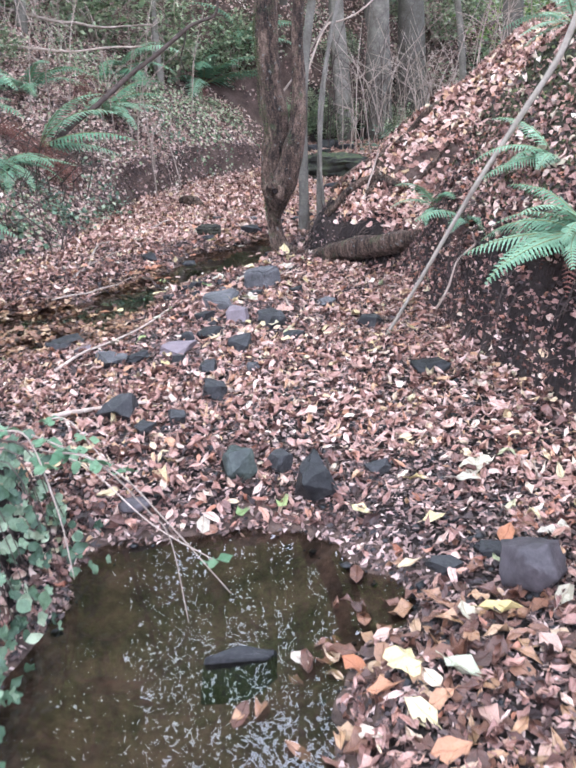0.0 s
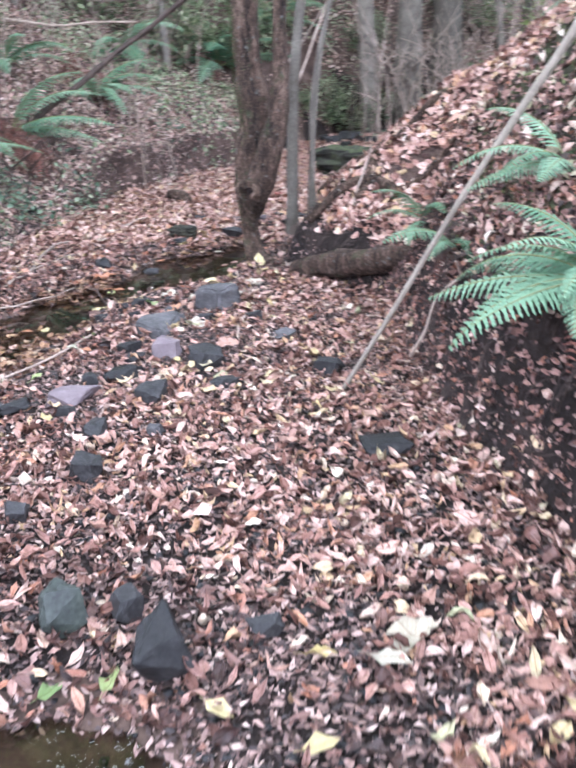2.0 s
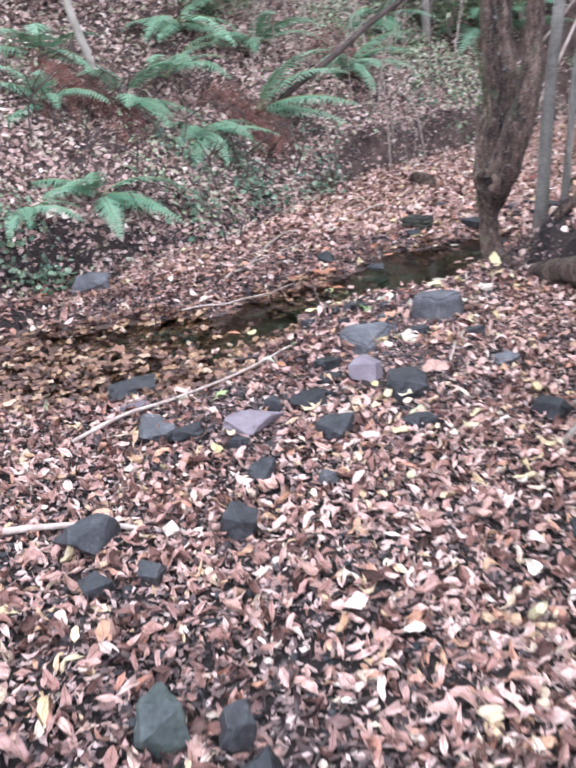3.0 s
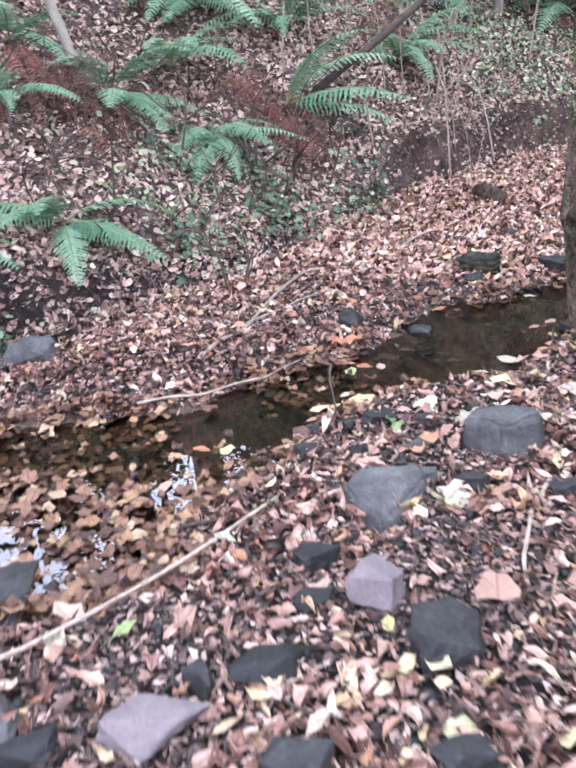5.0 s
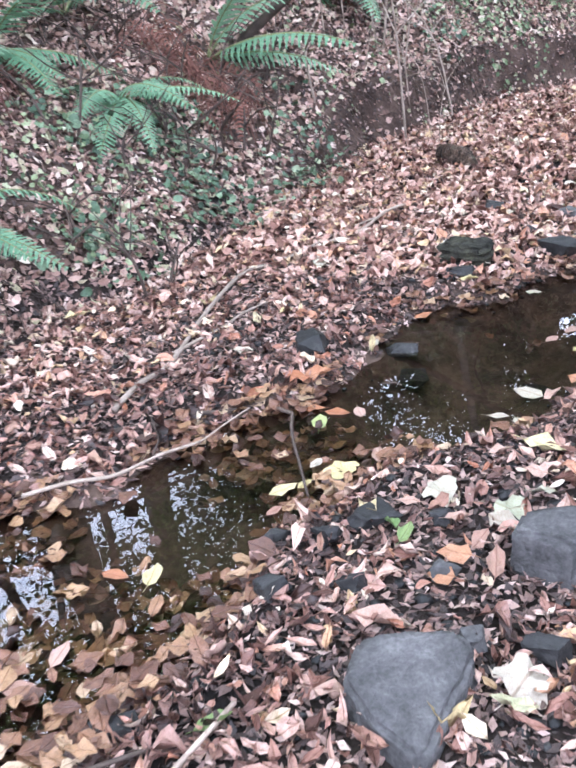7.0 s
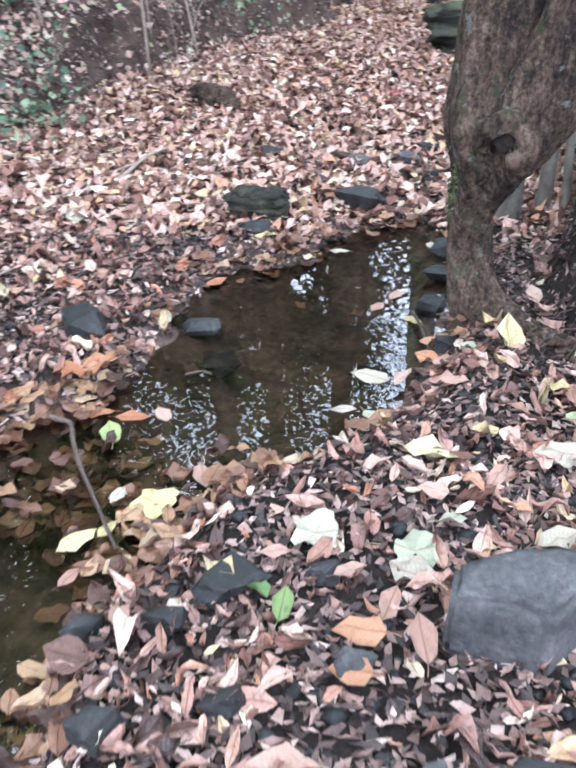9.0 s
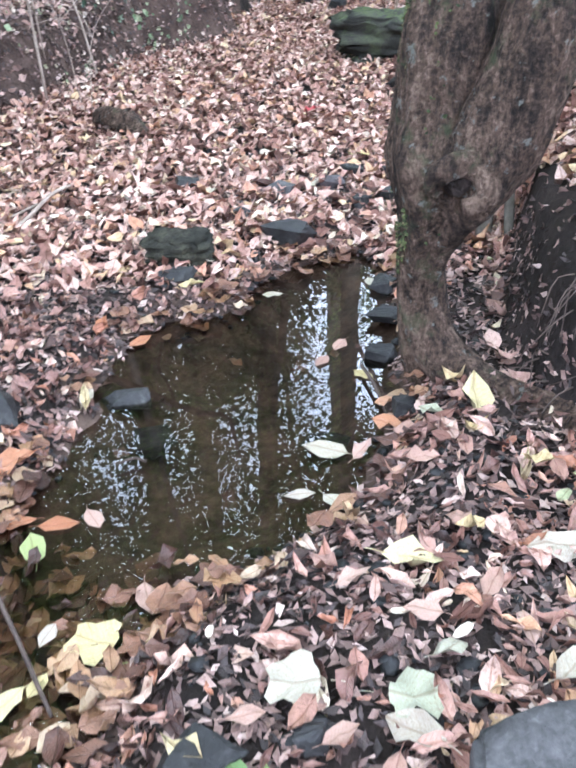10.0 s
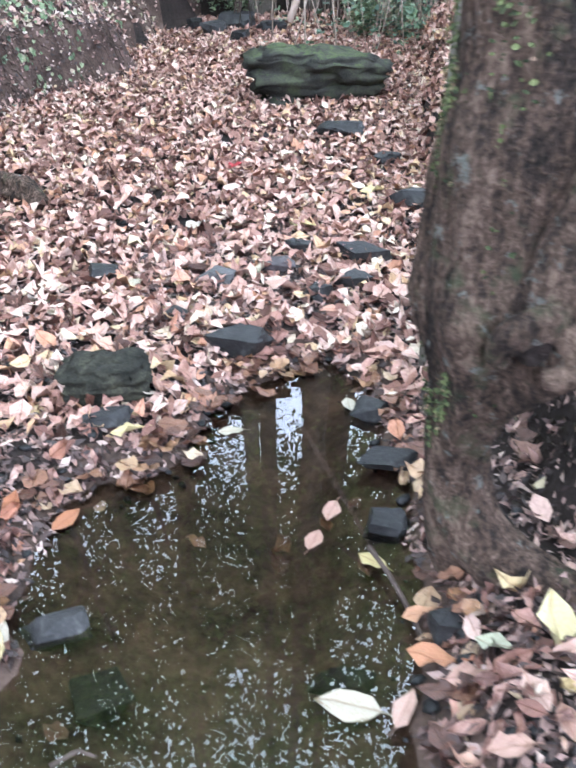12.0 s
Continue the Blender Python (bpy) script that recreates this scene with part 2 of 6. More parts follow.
def water_material():
    """Shallow brown water: clear and tinted from above, a mirror at a slant, faintly rippled."""
    m, n, l, bsdf = material("stream_water")
    n.remove(bsdf)
    clear = n.new("ShaderNodeBsdfTransparent")
    clear.inputs["Color"].default_value = (0.88, 0.81, 0.74, 1)
    gloss = n.new("ShaderNodeBsdfGlossy")
    gloss.inputs["Roughness"].default_value = 0.004
    fres = n.new("ShaderNodeFresnel")
    fres.inputs["IOR"].default_value = 1.55
    mx = n.new("ShaderNodeMixShader")
    tc = n.new("ShaderNodeTexCoord")
    wave = n.new("ShaderNodeTexNoise")
    wave.inputs["Scale"].default_value, wave.inputs["Detail"].default_value = 9.0, 2.0
    l.new(tc.outputs["Object"], wave.inputs["Vector"])
    b = n.new("ShaderNodeBump")
    b.inputs["Strength"].default_value, b.inputs["Distance"].default_value = 0.05, 0.0035
    l.new(wave.outputs[0], b.inputs["Height"])
    l.new(b.outputs[0], gloss.inputs["Normal"])
    l.new(fres.outputs[0], mx.inputs[0])
    l.new(clear.outputs[0], mx.inputs[1])
    l.new(gloss.outputs[0], mx.inputs[2])
    l.new(mx.outputs[0], n["Material Output"].inputs["Surface"])
    return m


WATER = water_material()

# ---- the lie of the land ----
WATER_Z = -0.28
rng = np.random.default_rng(11)
LATTICE = rng.random((256, 256))


def vnoise(x, y, size, k=0):
    """Smooth value noise in -1..1 with bumps of that size in metres."""
    u, v = np.asarray(x) / size + 37.3 * k + 1000, np.asarray(y) / size + 91.7 * k + 1000
    i, j = np.floor(u).astype(int), np.floor(v).astype(int)
    fu, fv = u - i, v - j
    fu, fv = fu * fu * (3 - 2 * fu), fv * fv * (3 - 2 * fv)
    g = lambda a, b: LATTICE[a % 256, b % 256]
    top = g(i, j) * (1 - fu) + g(i + 1, j) * fu
    low = g(i, j + 1) * (1 - fu) + g(i + 1, j + 1) * fu
    return 2 * (top * (1 - fv) + low * fv) - 1


def ease(a, b, v):
    t = np.clip((v - a) / (b - a), 0, 1)
    return t * t * (3 - 2 * t)


NEAR_POOL = [(-1.3, 0.9), (-1.0, 1.9), (-0.9, 2.6), (-0.85, 3.05), (-0.42, 3.15), (0.0, 3.14), (0.16, 3.02), (0.38, 2.72), (0.44, 2.57), (0.36, 2.38),
             (0.15, 2.2), (0.1, 2.03), (0.15, 1.8), (0.0, 1.35), (-0.5, 0.9)]
FAR_POOL = [(-3.2, 6.2), (-2.3, 6.85), (-1.68, 7.05), (-1.55, 7.46), (-1.16, 7.9), (-1.0, 8.3), (-0.95, 8.75), (-0.63, 8.87), (-0.3, 9.26), (0.07, 9.39), (0.12, 9.0),
            (0.02, 8.56), (-0.03, 8.2), (-0.12, 8.03), (-0.28, 7.6), (-0.46, 7.49), (-0.7, 7.42), (-0.93, 6.96), (-0.96, 6.72), (-1.1, 6.15), (-0.98, 5.8), (-1.1, 5.5), (-1.7, 5.25), (-3.3, 5.2)]
OPEN_A = [(-1.62, 6.72), (-1.7, 7.05), (-1.5, 7.4), (-1.1, 7.2), (-0.97, 6.85), (-1.3, 6.72)]
OPEN_B = [(-1.15, 7.65), (-1.1, 8.0), (-0.98, 8.7), (-0.6, 8.8), (-0.3, 9.2), (0.07, 9.35), (0.02, 8.5), (-0.12, 8.03), (-0.3, 7.62), (-0.75, 7.5)]


def inside_by(x, y, poly):
    """Distance to the polygon's edge: positive inside, negative outside."""
    x, y = np.asarray(x, float), np.asarray(y, float)
    best, odd = np.full(x.shape, 1e9), np.zeros(x.shape, bool)
    for (ax, ay), (bx, by) in zip(poly, poly[1:] + poly[:1]):
        dx, dy = bx - ax, by - ay
        t = np.clip(((x - ax) * dx + (y - ay) * dy) / (dx * dx + dy * dy), 0, 1)
        best = np.minimum(best, np.hypot(x - ax - t * dx, y - ay - t * dy))
        cross = (ay > y) != (by > y)
        odd ^= cross & (x < dx * (y - ay) / (dy if dy else 1e-9) + ax)
    return np.where(odd, best, -best)


def pool_depth(x, y):
    wob = 0.05 * vnoise(x, y, 0.25, 5) + 0.03 * vnoise(x, y, 0.11, 6)
    return np.maximum(inside_by(x, y, NEAR_POOL), inside_by(x, y, FAR_POOL)) + wob


def foot_left(y):
    base = np.interp(y, [-8, 0, 2, 3.0, 3.35, 3.9, 5, 6, 7.5, 9, 11, 12, 13, 14, 14.6, 16, 17, 17.8, 18.5, 20, 60], [-1.4, -1.1, -0.92, -0.94, -1.25, -2.3, -3.1, -3.4, -3.05, -2.3, -2.0, -1.8, -1.4, -0.8, -0.35, -0.12, 0.25, 1.1, 3, 6, 40])
    return base + 0.12 * vnoise(y * 0, y, 0.7, 1) + 0.05 * vnoise(y * 0, y, 0.25, 2)


def foot_right(y):
    base = np.interp(y, [-8, 2, 3.9, 4.6, 5, 6, 7, 7.3, 7.6, 7.9, 8.3, 9, 10, 11, 12, 13, 15, 16, 17, 20, 60], [1.9, 1.6, 1.34, 1.15, 1.05, 1.0, 0.95, 0.62, 0.4, 0.27, 0.24, 0.45, 0.85, 1.05, 1.25, 1.7, 2.4, 3.2, 6, 12, 60])
    return base + 0.05 * vnoise(y * 0, y, 0.5, 3) * ease(8.8, 8.2, y) + 0.12 * vnoise(y * 0, y, 0.7, 3) * ease(8.2, 8.8, y)


def hill(d, slope, top):
    d = np.maximum(d, 0)
    return top * (1 - np.exp(-slope * d / top))


def land(x, y):
    """Height of the ground."""
    x, y = np.asarray(x, float), np.asarray(y, float)
    floor_z = -0.19 + 0.05 * np.maximum(0, np.minimum(y, 80) - 15.5) + 0.04 * np.exp(-((y - 4.8) / 1.3) ** 2)
    floor_z = floor_z + 0.018 * vnoise(x, y, 0.45, 7) + 0.012 * vnoise(x, y, 0.17, 8)
    dl, dr = foot_left(y) - x, x - foot_right(y)
    lip = np.interp(y, [1, 3, 3.4, 6, 7.8, 8.3, 8.8, 10.6, 11.5, 12.5, 14.5, 15.5], [0.34, 0.34, 0.15, 0.3, 0.34, 0.12, 0.03, 0.05, 0.28, 0.36, 0.36, 0.15])
    left = lip * (1 + 0.25 * vnoise(x * 0, y, 0.4, 4)) * ease(0, 0.2, dl) + hill(dl - 0.05, 0.78, 11)
    mound = ease(6.75, 6.15, y + 0.12 * vnoise(x, y, 0.4, 9))
    right = (0.26 + 0.18 * mound) * ease(0, 0.14, dr) + np.where(mound > 0, mound * np.maximum(hill(dr - 0.02, 2.1, 2.4), hill(dr - 0.05, 0.8, 10)), 0) + (1 - mound) * hill(dr - 0.08, 0.8, 10)
    rough = ease(0.1, 0.6, np.maximum(dl, dr))
    z = floor_z + np.maximum(left, right) + rough * (0.09 * vnoise(x, y, 0.8, 10) + 0.05 * vnoise(x, y, 0.3, 12) + 0.03 * vnoise(x, y, 0.13, 14))
    steps = 0.05 * np.sin((x * 0.75 + y * 0.65) * 11 + 2.5 * vnoise(x, y, 0.9, 13)) * ease(0.1, 0.4, dr) * ease(1.8, 1.2, dr) * ease(6.7, 7.1, y) * ease(9.5, 8.6, y)
    p = pool_depth(x, y)
    z = z + steps - 0.17 * ease(-0.03, 0.42, p) * ease(0.15, 0.0, np.maximum(dl, dr)) - 0.085 * ease(-0.16, 0.05, p) * ease(0.2, 0.0, np.maximum(dl, dr))
    return z


def normal_at(x, y, e=0.03):
    dx, dy = (land(x + e, y) - land(x - e, y)) / (2 * e), (land(x, y + e) - land(x, y - e)) / (2 * e)
    n = np.stack([-dx, -dy, np.ones_like(dx)], -1)
    return n / np.linalg.norm(n, axis=-1, keepdims=True)


# ---- building helpers ----
def raw_mesh(name, verts, faces, smooth=True):
    me = bpy.data.meshes.new(name)
    me.from_pydata([tuple(map(float, v)) for v in verts], [], [tuple(f) for f in faces])
    if smooth:
        me.shade_smooth()
    return me


def big_mesh(name, verts, quads):
    """A mesh from arrays of vertices and of four-cornered (or three-cornered) faces."""
    me = bpy.data.meshes.new(name)
    k = quads.shape[1]
    me.vertices.add(len(verts))
    me.vertices.foreach_set("co", np.ascontiguousarray(verts, dtype=np.float32).ravel())
    me.loops.add(quads.size)
    me.loops.foreach_set("vertex_index", np.ascontiguousarray(quads, dtype=np.int32).ravel())
    me.polygons.add(len(quads))
    me.polygons.foreach_set("loop_start", np.arange(0, quads.size, k, dtype=np.int32))
    me.update(calc_edges=True)
    me.shade_smooth()
    return me


def part(name, me, mat, parent=None, label="", m=None):
    """Links a mesh as one object, under a thing or a part where one is given."""
    ob = new(name, me)
    if not me.materials:
        me.materials.append(mat)
    if parent:
        ob.parent = parent
    if m is not None:
        ob.matrix_basis = m
    return tagged(ob, label)


def thing(name, m, label, category, group="", kind=""):
    ob = new(name)
    ob.empty_display_size = 0.05
    ob.matrix_basis = m
    return tagged(ob, label, category, group, kind)


def curve_points(pts, n):
    """n points on a smooth line through the given ones."""
    p = np.array(pts, float)
    s = np.linspace(0, len(p) - 1, n)
    q = np.vstack([2 * p[0] - p[1], p, 2 * p[-1] - p[-2]])
    i = np.minimum(s.astype(int), len(p) - 2)
    t = (s - i)[:, None]
    a, b, c, d = q[i], q[i + 1], q[i + 2], q[i + 3]
    return 0.5 * (2 * b + (c - a) * t + (2 * a - 5 * b + 4 * c - d) * t ** 2 + (3 * b - a - 3 * c + d) * t ** 3)


def tube(pts, radii, sides=8, n=None, flute=0.0, rough=0.0, seed=0):
    """Vertices and faces of a limb along a line, with uneven sides."""
    n = n or len(pts) * 3
    p = curve_points(pts, n)
    r = np.interp(np.linspace(0, 1, n), np.linspace(0, 1, len(radii)), radii)
    tan = np.gradient(p, axis=0)
    tan /= np.linalg.norm(tan, axis=1, keepdims=True)
    ref = np.array([0.0, 1.0, 0.0]) if abs(tan[0][1]) < 0.9 else np.array([1.0, 0, 0])
    verts, faces = [], []
    for i in range(n):
        u = np.cross(ref, tan[i])
        u /= np.linalg.norm(u)
        w = np.cross(tan[i], u)
        for k in range(sides):
            a = 2 * math.pi * k / sides
            f = 1 + flute * (math.sin(3 * a + seed) * 0.6 + math.sin(5 * a + 1.7 * seed + i * 0.05) * 0.4)
            if rough:
                f += rough * noise.noise(Vector(p[i] * 5) + Vector((math.cos(a), math.sin(a), seed)))
                f += 0.28 * rough * noise.noise(Vector((p[i][0] * 34, p[i][1] * 34, p[i][2] * 15 + 9 * a))) if rough > 0.15 else 0
                f += 0.5 * rough * noise.noise(Vector((p[i][0] * 9, p[i][1] * 9, p[i][2] * 4)) + Vector((3 * math.cos(a), 3 * math.sin(a), seed)))
            verts.append(p[i] + r[i] * f * (math.cos(a) * u + math.sin(a) * w))
    for i in range(n - 1):
        for k in range(sides):
            a, b = i * sides + k, i * sides + (k + 1) % sides
            faces.append((a, b, b + sides, a + sides))
    faces.append(tuple(range(sides))[::-1])
    faces.append(tuple(range((n - 1) * sides, n * sides)))
    return verts, faces


def joined(*pieces):
    verts, faces = [], []
    for v, f in pieces:
        o = len(verts)
        verts += list(v)
        faces += [tuple(i + o for i in q) for q in f]
    return verts, faces


# ---- ground and water ----
def spread(a, b, step, far, grow=1.22):
    c = list(np.arange(a, b, step))
    s = step
    while c[-1] < far:
        s *= grow
        c.append(c[-1] + s)
    s = step
    lo = [a]
    while lo[-1] > -far:
        s *= grow
        lo.append(lo[-1] - s)
    return np.array(lo[:0:-1] + c)


gx, gy = spread(-4.2, 3.2, 0.045, 600), spread(1.2, 14.5, 0.055, 600)
mx, my = np.meshgrid(gx, gy)
gz = land(mx, my)
ids = np.arange(mx.size).reshape(mx.shape)
ground_faces = np.stack([ids[:-1, :-1], ids[:-1, 1:], ids[1:, 1:], ids[1:, :-1]], -1).reshape(-1, 4)
ground = part("ground", big_mesh("ground", np.stack([mx, my, gz], -1).reshape(-1, 3), ground_faces), SOIL)
ground.data.materials.append(MOSS_BANK)
fx, fy = mx[:-1, :-1].ravel(), my[:-1, :-1].ravel()
mossy = (fx - foot_right(fy) > 0.22 + 0.15 * vnoise(fx, fy, 0.2, 40)) & (fy < 6.5) & (fx < 4)
ground.data.materials.append(SILT)
ground.data.materials.append(MOULD)
silted = pool_depth(fx, fy) > -0.05
# Beside the tree's foot dark soil replaces mould, standing in for the hollow's shade.
ground.data.polygons.foreach_set("material_index", np.where(silted, 2, np.where((foot_left(fy) - fx > np.where(fy > 10.3, 0.0, 0.25)) | ((fx - foot_right(fy) > 0.25) & (fy > 6.9) & ~((fx < 0.75) & (fy > 7.5) & (fy < 8.9))), 3, mossy)).astype(np.int32))
tagged(ground, "damp brown earth of a wooded gully under fallen leaves", "ground", kind="structure")
wxs, wys = np.linspace(-3.6, 0.9, 46), np.linspace(0.2, 9.7, 96)
wx, wy = np.meshgrid(wxs, wys)
wid = np.arange(wx.size).reshape(wx.shape)
wq = np.stack([wid[:-1, :-1], wid[:-1, 1:], wid[1:, 1:], wid[1:, :-1]], -1).reshape(-1, 4)
water = part("water", big_mesh("water", np.stack([wx, wy, np.full(wx.shape, WATER_Z)], -1).reshape(-1, 3), wq), WATER)
tagged(water, "shallow still brown stream water with leaves afloat", "water", kind="structure")


# ---- leaf litter ----
def oval_leaf(bend, fold, twist, width=0.3):
    """A pointed oval leaf one unit long: 17 vertices."""
    v = [(-0.5, 0, 0)]
    for s in (0.18, 0.4, 0.62, 0.84):
        w = width * math.sin(math.pi * s ** 0.85) ** 0.8
        v += [(s - 0.5, -w, 0), (s - 0.5, 0, 0), (s - 0.5, w, 0)]
    v += [(0.5, 0, 0)]
    v = np.array(v)
    u, w = v[:, 0].copy(), v[:, 1].copy()
    v[:, 2] = bend * (u * u - 0.1) * 1.6 + fold * np.abs(w) + twist * u * w * 3 + 0.1 * np.sin(9 * u + 7 * w + 20 * bend) * (0.4 + np.abs(w) * 3)
    f = [(0, 2, 1, 1), (0, 3, 2, 2)]
    for i in range(3):
        a = 1 + 3 * i
        f += [(a, a + 1, a + 4, a + 3), (a + 1, a + 2, a + 5, a + 4)]
    f += [(10, 11, 13, 13), (11, 12, 13, 13)]
    return v, [tuple(dict.fromkeys(q)) for q in f]


def curled_leaf(bend, roll, twist, width=0.24):
    """A dry leaf rolled about its length: four rows of four between base and tip."""
    v = [(-0.5, 0.0, 0.0)]
    for s in (0.2, 0.42, 0.64, 0.84):
        w = width * math.sin(math.pi * s ** 0.85) ** 0.8
        for e in (-1.0, -0.38, 0.38, 1.0):
            a = e * roll * (0.6 + 0.6 * s)
            v.append((s - 0.5, w * math.sin(a) / max(roll, 0.3), w * (1 - math.cos(a)) / max(roll, 0.3)))
    v.append((0.5, 0.0, 0.0))
    v = np.array(v)
    u, w = v[:, 0].copy(), v[:, 1].copy()
    v[:, 2] += bend * (u * u - 0.1) * 1.6 + twist * u * w * 3 + 0.05 * np.sin(13 * u + 9 * w + 20 * bend)
    f = [(0, 2, 1), (0, 3, 2), (0, 4, 3)]
    for i in range(3):
        for k in range(3):
            a = 1 + 4 * i + k
            f.append((a, a + 1, a + 5, a + 4))
    f += [(13, 14, 17), (14, 15, 17), (15, 16, 17)]
    return v, f


def lobed_leaf(bend, fold, twist):
    """A five-lobed leaf one unit across."""
    v = [(0, 0, 0.02)]
    for k in range(20):
        a = math.pi + math.pi * 2 * (k + 0.5) / 20
        r = (0.40 + 0.085 * math.cos(5 * a + math.pi)) * (0.7 if k in (0, 19) else 1.0)
        v.append((r * math.cos(a), r * math.sin(a), 0))
    v = np.array(v)
    u, w = v[:, 0].copy(), v[:, 1].copy()
    v[:, 2] = bend * (u * u + 0.5 * w * w - 0.06) * 1.6 + fold * np.abs(w) * 0.7 + twist * u * w * 3 + 0.09 * np.sin(10 * u + 8 * w + 20 * bend)
    return v, [(0, 1 + k, 1 + (k + 1) % 20) for k in range(20)]


def triangulated(faces):
    return np.array([t for f in faces for t in ([f] if len(f) == 3 else [(f[0], f[1], f[2]), (f[0], f[2], f[3])])])


def turn_to(normals, yaw, tilt, tilt_dir):
    """Frames (n, 3, 3) whose third axis is the normal leant over by tilt, turned by yaw."""
    n = normals.copy()
    a = np.stack([np.cos(tilt_dir), np.sin(tilt_dir), np.zeros_like(yaw)], -1)
    n = n + a * np.tan(tilt)[:, None]
    n /= np.linalg.norm(n, axis=1, keepdims=True)
    u = np.stack([np.cos(yaw), np.sin(yaw), np.zeros_like(yaw)], -1)
    u -= (u * n).sum(1, keepdims=True) * n
    u /= np.linalg.norm(u, axis=1, keepdims=True) + 1e-9
    return np.stack([u, np.cross(n, u), n], -1)


def scatter(name, x, y, z, normals, size, tilt, shapes, mat):
    """One mesh of many leaves, each of one of the shapes."""
    k = len(x)
    fr = turn_to(normals, rng.uniform(0, 2 * math.pi, k), np.abs(rng.normal(0, tilt, k)).clip(0, 1.25), rng.uniform(0, 2 * math.pi, k))
    pick = rng.integers(0, len(shapes), k)
    vs, fs, uvs, o = [], [], [], 0
    for i, (sv, sf) in enumerate(shapes):
        sel = np.where(pick == i)[0]
        if not len(sel):
            continue
        tri = triangulated(sf)
        stretch = np.stack([np.ones(len(sel)), rng.uniform(0.7, 1.25, len(sel)), rng.uniform(0.4, 1.5, len(sel))], -1)
        local = sv[None] * stretch[:, None] * size[sel][:, None, None]
        w = np.einsum("nij,nkj->nki", fr[sel], local) + np.stack([x[sel], y[sel], z[sel]], -1)[:, None]
        vs.append(w.reshape(-1, 3))
        fs.append((tri[None] + (np.arange(len(sel)) * len(sv))[:, None, None] + o).reshape(-1, 3))
        o += len(sel) * len(sv)
        uvs.append(np.tile(sv[:, :2], (len(sel), 1)))
    tris, uv = np.concatenate(fs), np.concatenate(uvs)
    me = big_mesh(name, np.concatenate(vs), tris)
    me.uv_layers.new(name="leaf").data.foreach_set("uv", np.ascontiguousarray(uv[tris.ravel()], dtype=np.float32).ravel())
    return part(name, me, mat)


def crinkled_leaf(seed, width, roll, bend):
    """A dry leaf with a wavy blade and an uneven, nibbled edge: five rows of five."""
    r = np.random.default_rng(seed)
    v, rows = [], np.array([0.0, 0.2, 0.45, 0.72, 1.0])
    sway = r.uniform(-0.1, 0.1)
    for q in rows:
        w = width * max(math.sin(math.pi * q ** 0.85), 0.0) ** 0.75
        for e in (-1.0, -0.5, 0.0, 0.5, 1.0):
            nib = 1 + (r.uniform(-0.2, 0.1) if abs(e) == 1 else 0)
            a = e * roll * (0.7 + 0.5 * q)
            v.append((q - 0.5 + r.uniform(-0.025, 0.025) * abs(e), nib * w * math.sin(a) / roll + sway * (q - 0.5) ** 2, nib * w * (1 - math.cos(a)) / roll))
    v = np.array(v)
    u, w = v[:, 0].copy(), v[:, 1].copy()
    p = r.uniform(0, 6.28, 3)
    v[:, 2] += bend * (u * u - 0.1) * 1.5 + 0.09 * np.sin(13 * u + 12 * w + p[0]) * (0.3 + np.abs(w) * 4) + 0.06 * np.sin(22 * w - 9 * u + p[1]) + r.uniform(-0.3, 0.5) * np.abs(w) + r.uniform(-1.2, 1.2) * u * w
    return v, [(5 * i + k, 5 * i + k + 1, 5 * i + k + 6, 5 * i + k + 5) for i in range(4) for k in range(4)]


CRINKLED = [crinkled_leaf(k, 0.2 + 0.035 * (k % 4), (0.5, 1.1, 1.7, 0.8, 1.4)[k % 5], (0.5, -0.5, 1.1, 0.1, -0.9, 1.6, 0.3)[k % 7]) for k in range(12)]
SHAPES = [oval_leaf(0.5, 0.25, 0.2), oval_leaf(-0.35, 0.3, 0.5), oval_leaf(0.9, 0.5, -0.4, 0.26), oval_leaf(0.1, 0.15, 0.1, 0.34), oval_leaf(1.3, 0.2, 0.6, 0.28),
          oval_leaf(1.8, 0.7, 0.3, 0.3), oval_leaf(-1.1, 0.6, -0.5, 0.24), oval_leaf(0.6, 1.1, 0.8, 0.3),
          lobed_leaf(0.6, 0.2, 0.3), lobed_leaf(-0.5, 0.3, -0.4), lobed_leaf(1.4, -0.3, 0.5)]
CURLED = [curled_leaf(0.6, 1.5, 0.3), curled_leaf(1.2, 0.9, -0.4, 0.27), curled_leaf(-0.5, 1.2, 0.5, 0.22), curled_leaf(0.3, 2.0, 0.2, 0.26), curled_leaf(1.7, 1.6, 0.6, 0.2),
          curled_leaf(-1.0, 0.8, -0.5, 0.28), curled_leaf(0.2, 0.6, 0.3, 0.3), curled_leaf(0.8, 1.1, -0.2, 0.18), lobed_leaf(0.7, 0.3, 0.3), lobed_leaf(-0.8, 0.4, -0.4)]
def plain_leaf(bend, fold, twist, width=0.25):
    """A leaf of eight triangles, for the litter further off."""
    v = np.array([(-0.5, 0, 0), (-0.2, -width, 0), (-0.2, 0, 0), (-0.2, width, 0), (0.2, -width * 0.9, 0), (0.2, 0, 0), (0.2, width * 0.9, 0), (0.5, 0, 0)])
    u, w = v[:, 0].copy(), v[:, 1].copy()
    v[:, 2] = bend * (u * u - 0.1) * 1.6 + fold * np.abs(w) + twist * u * w * 3
    return v, [(0, 2, 1), (0, 3, 2), (1, 2, 5, 4), (2, 3, 6, 5), (4, 5, 7), (5, 6, 7)]


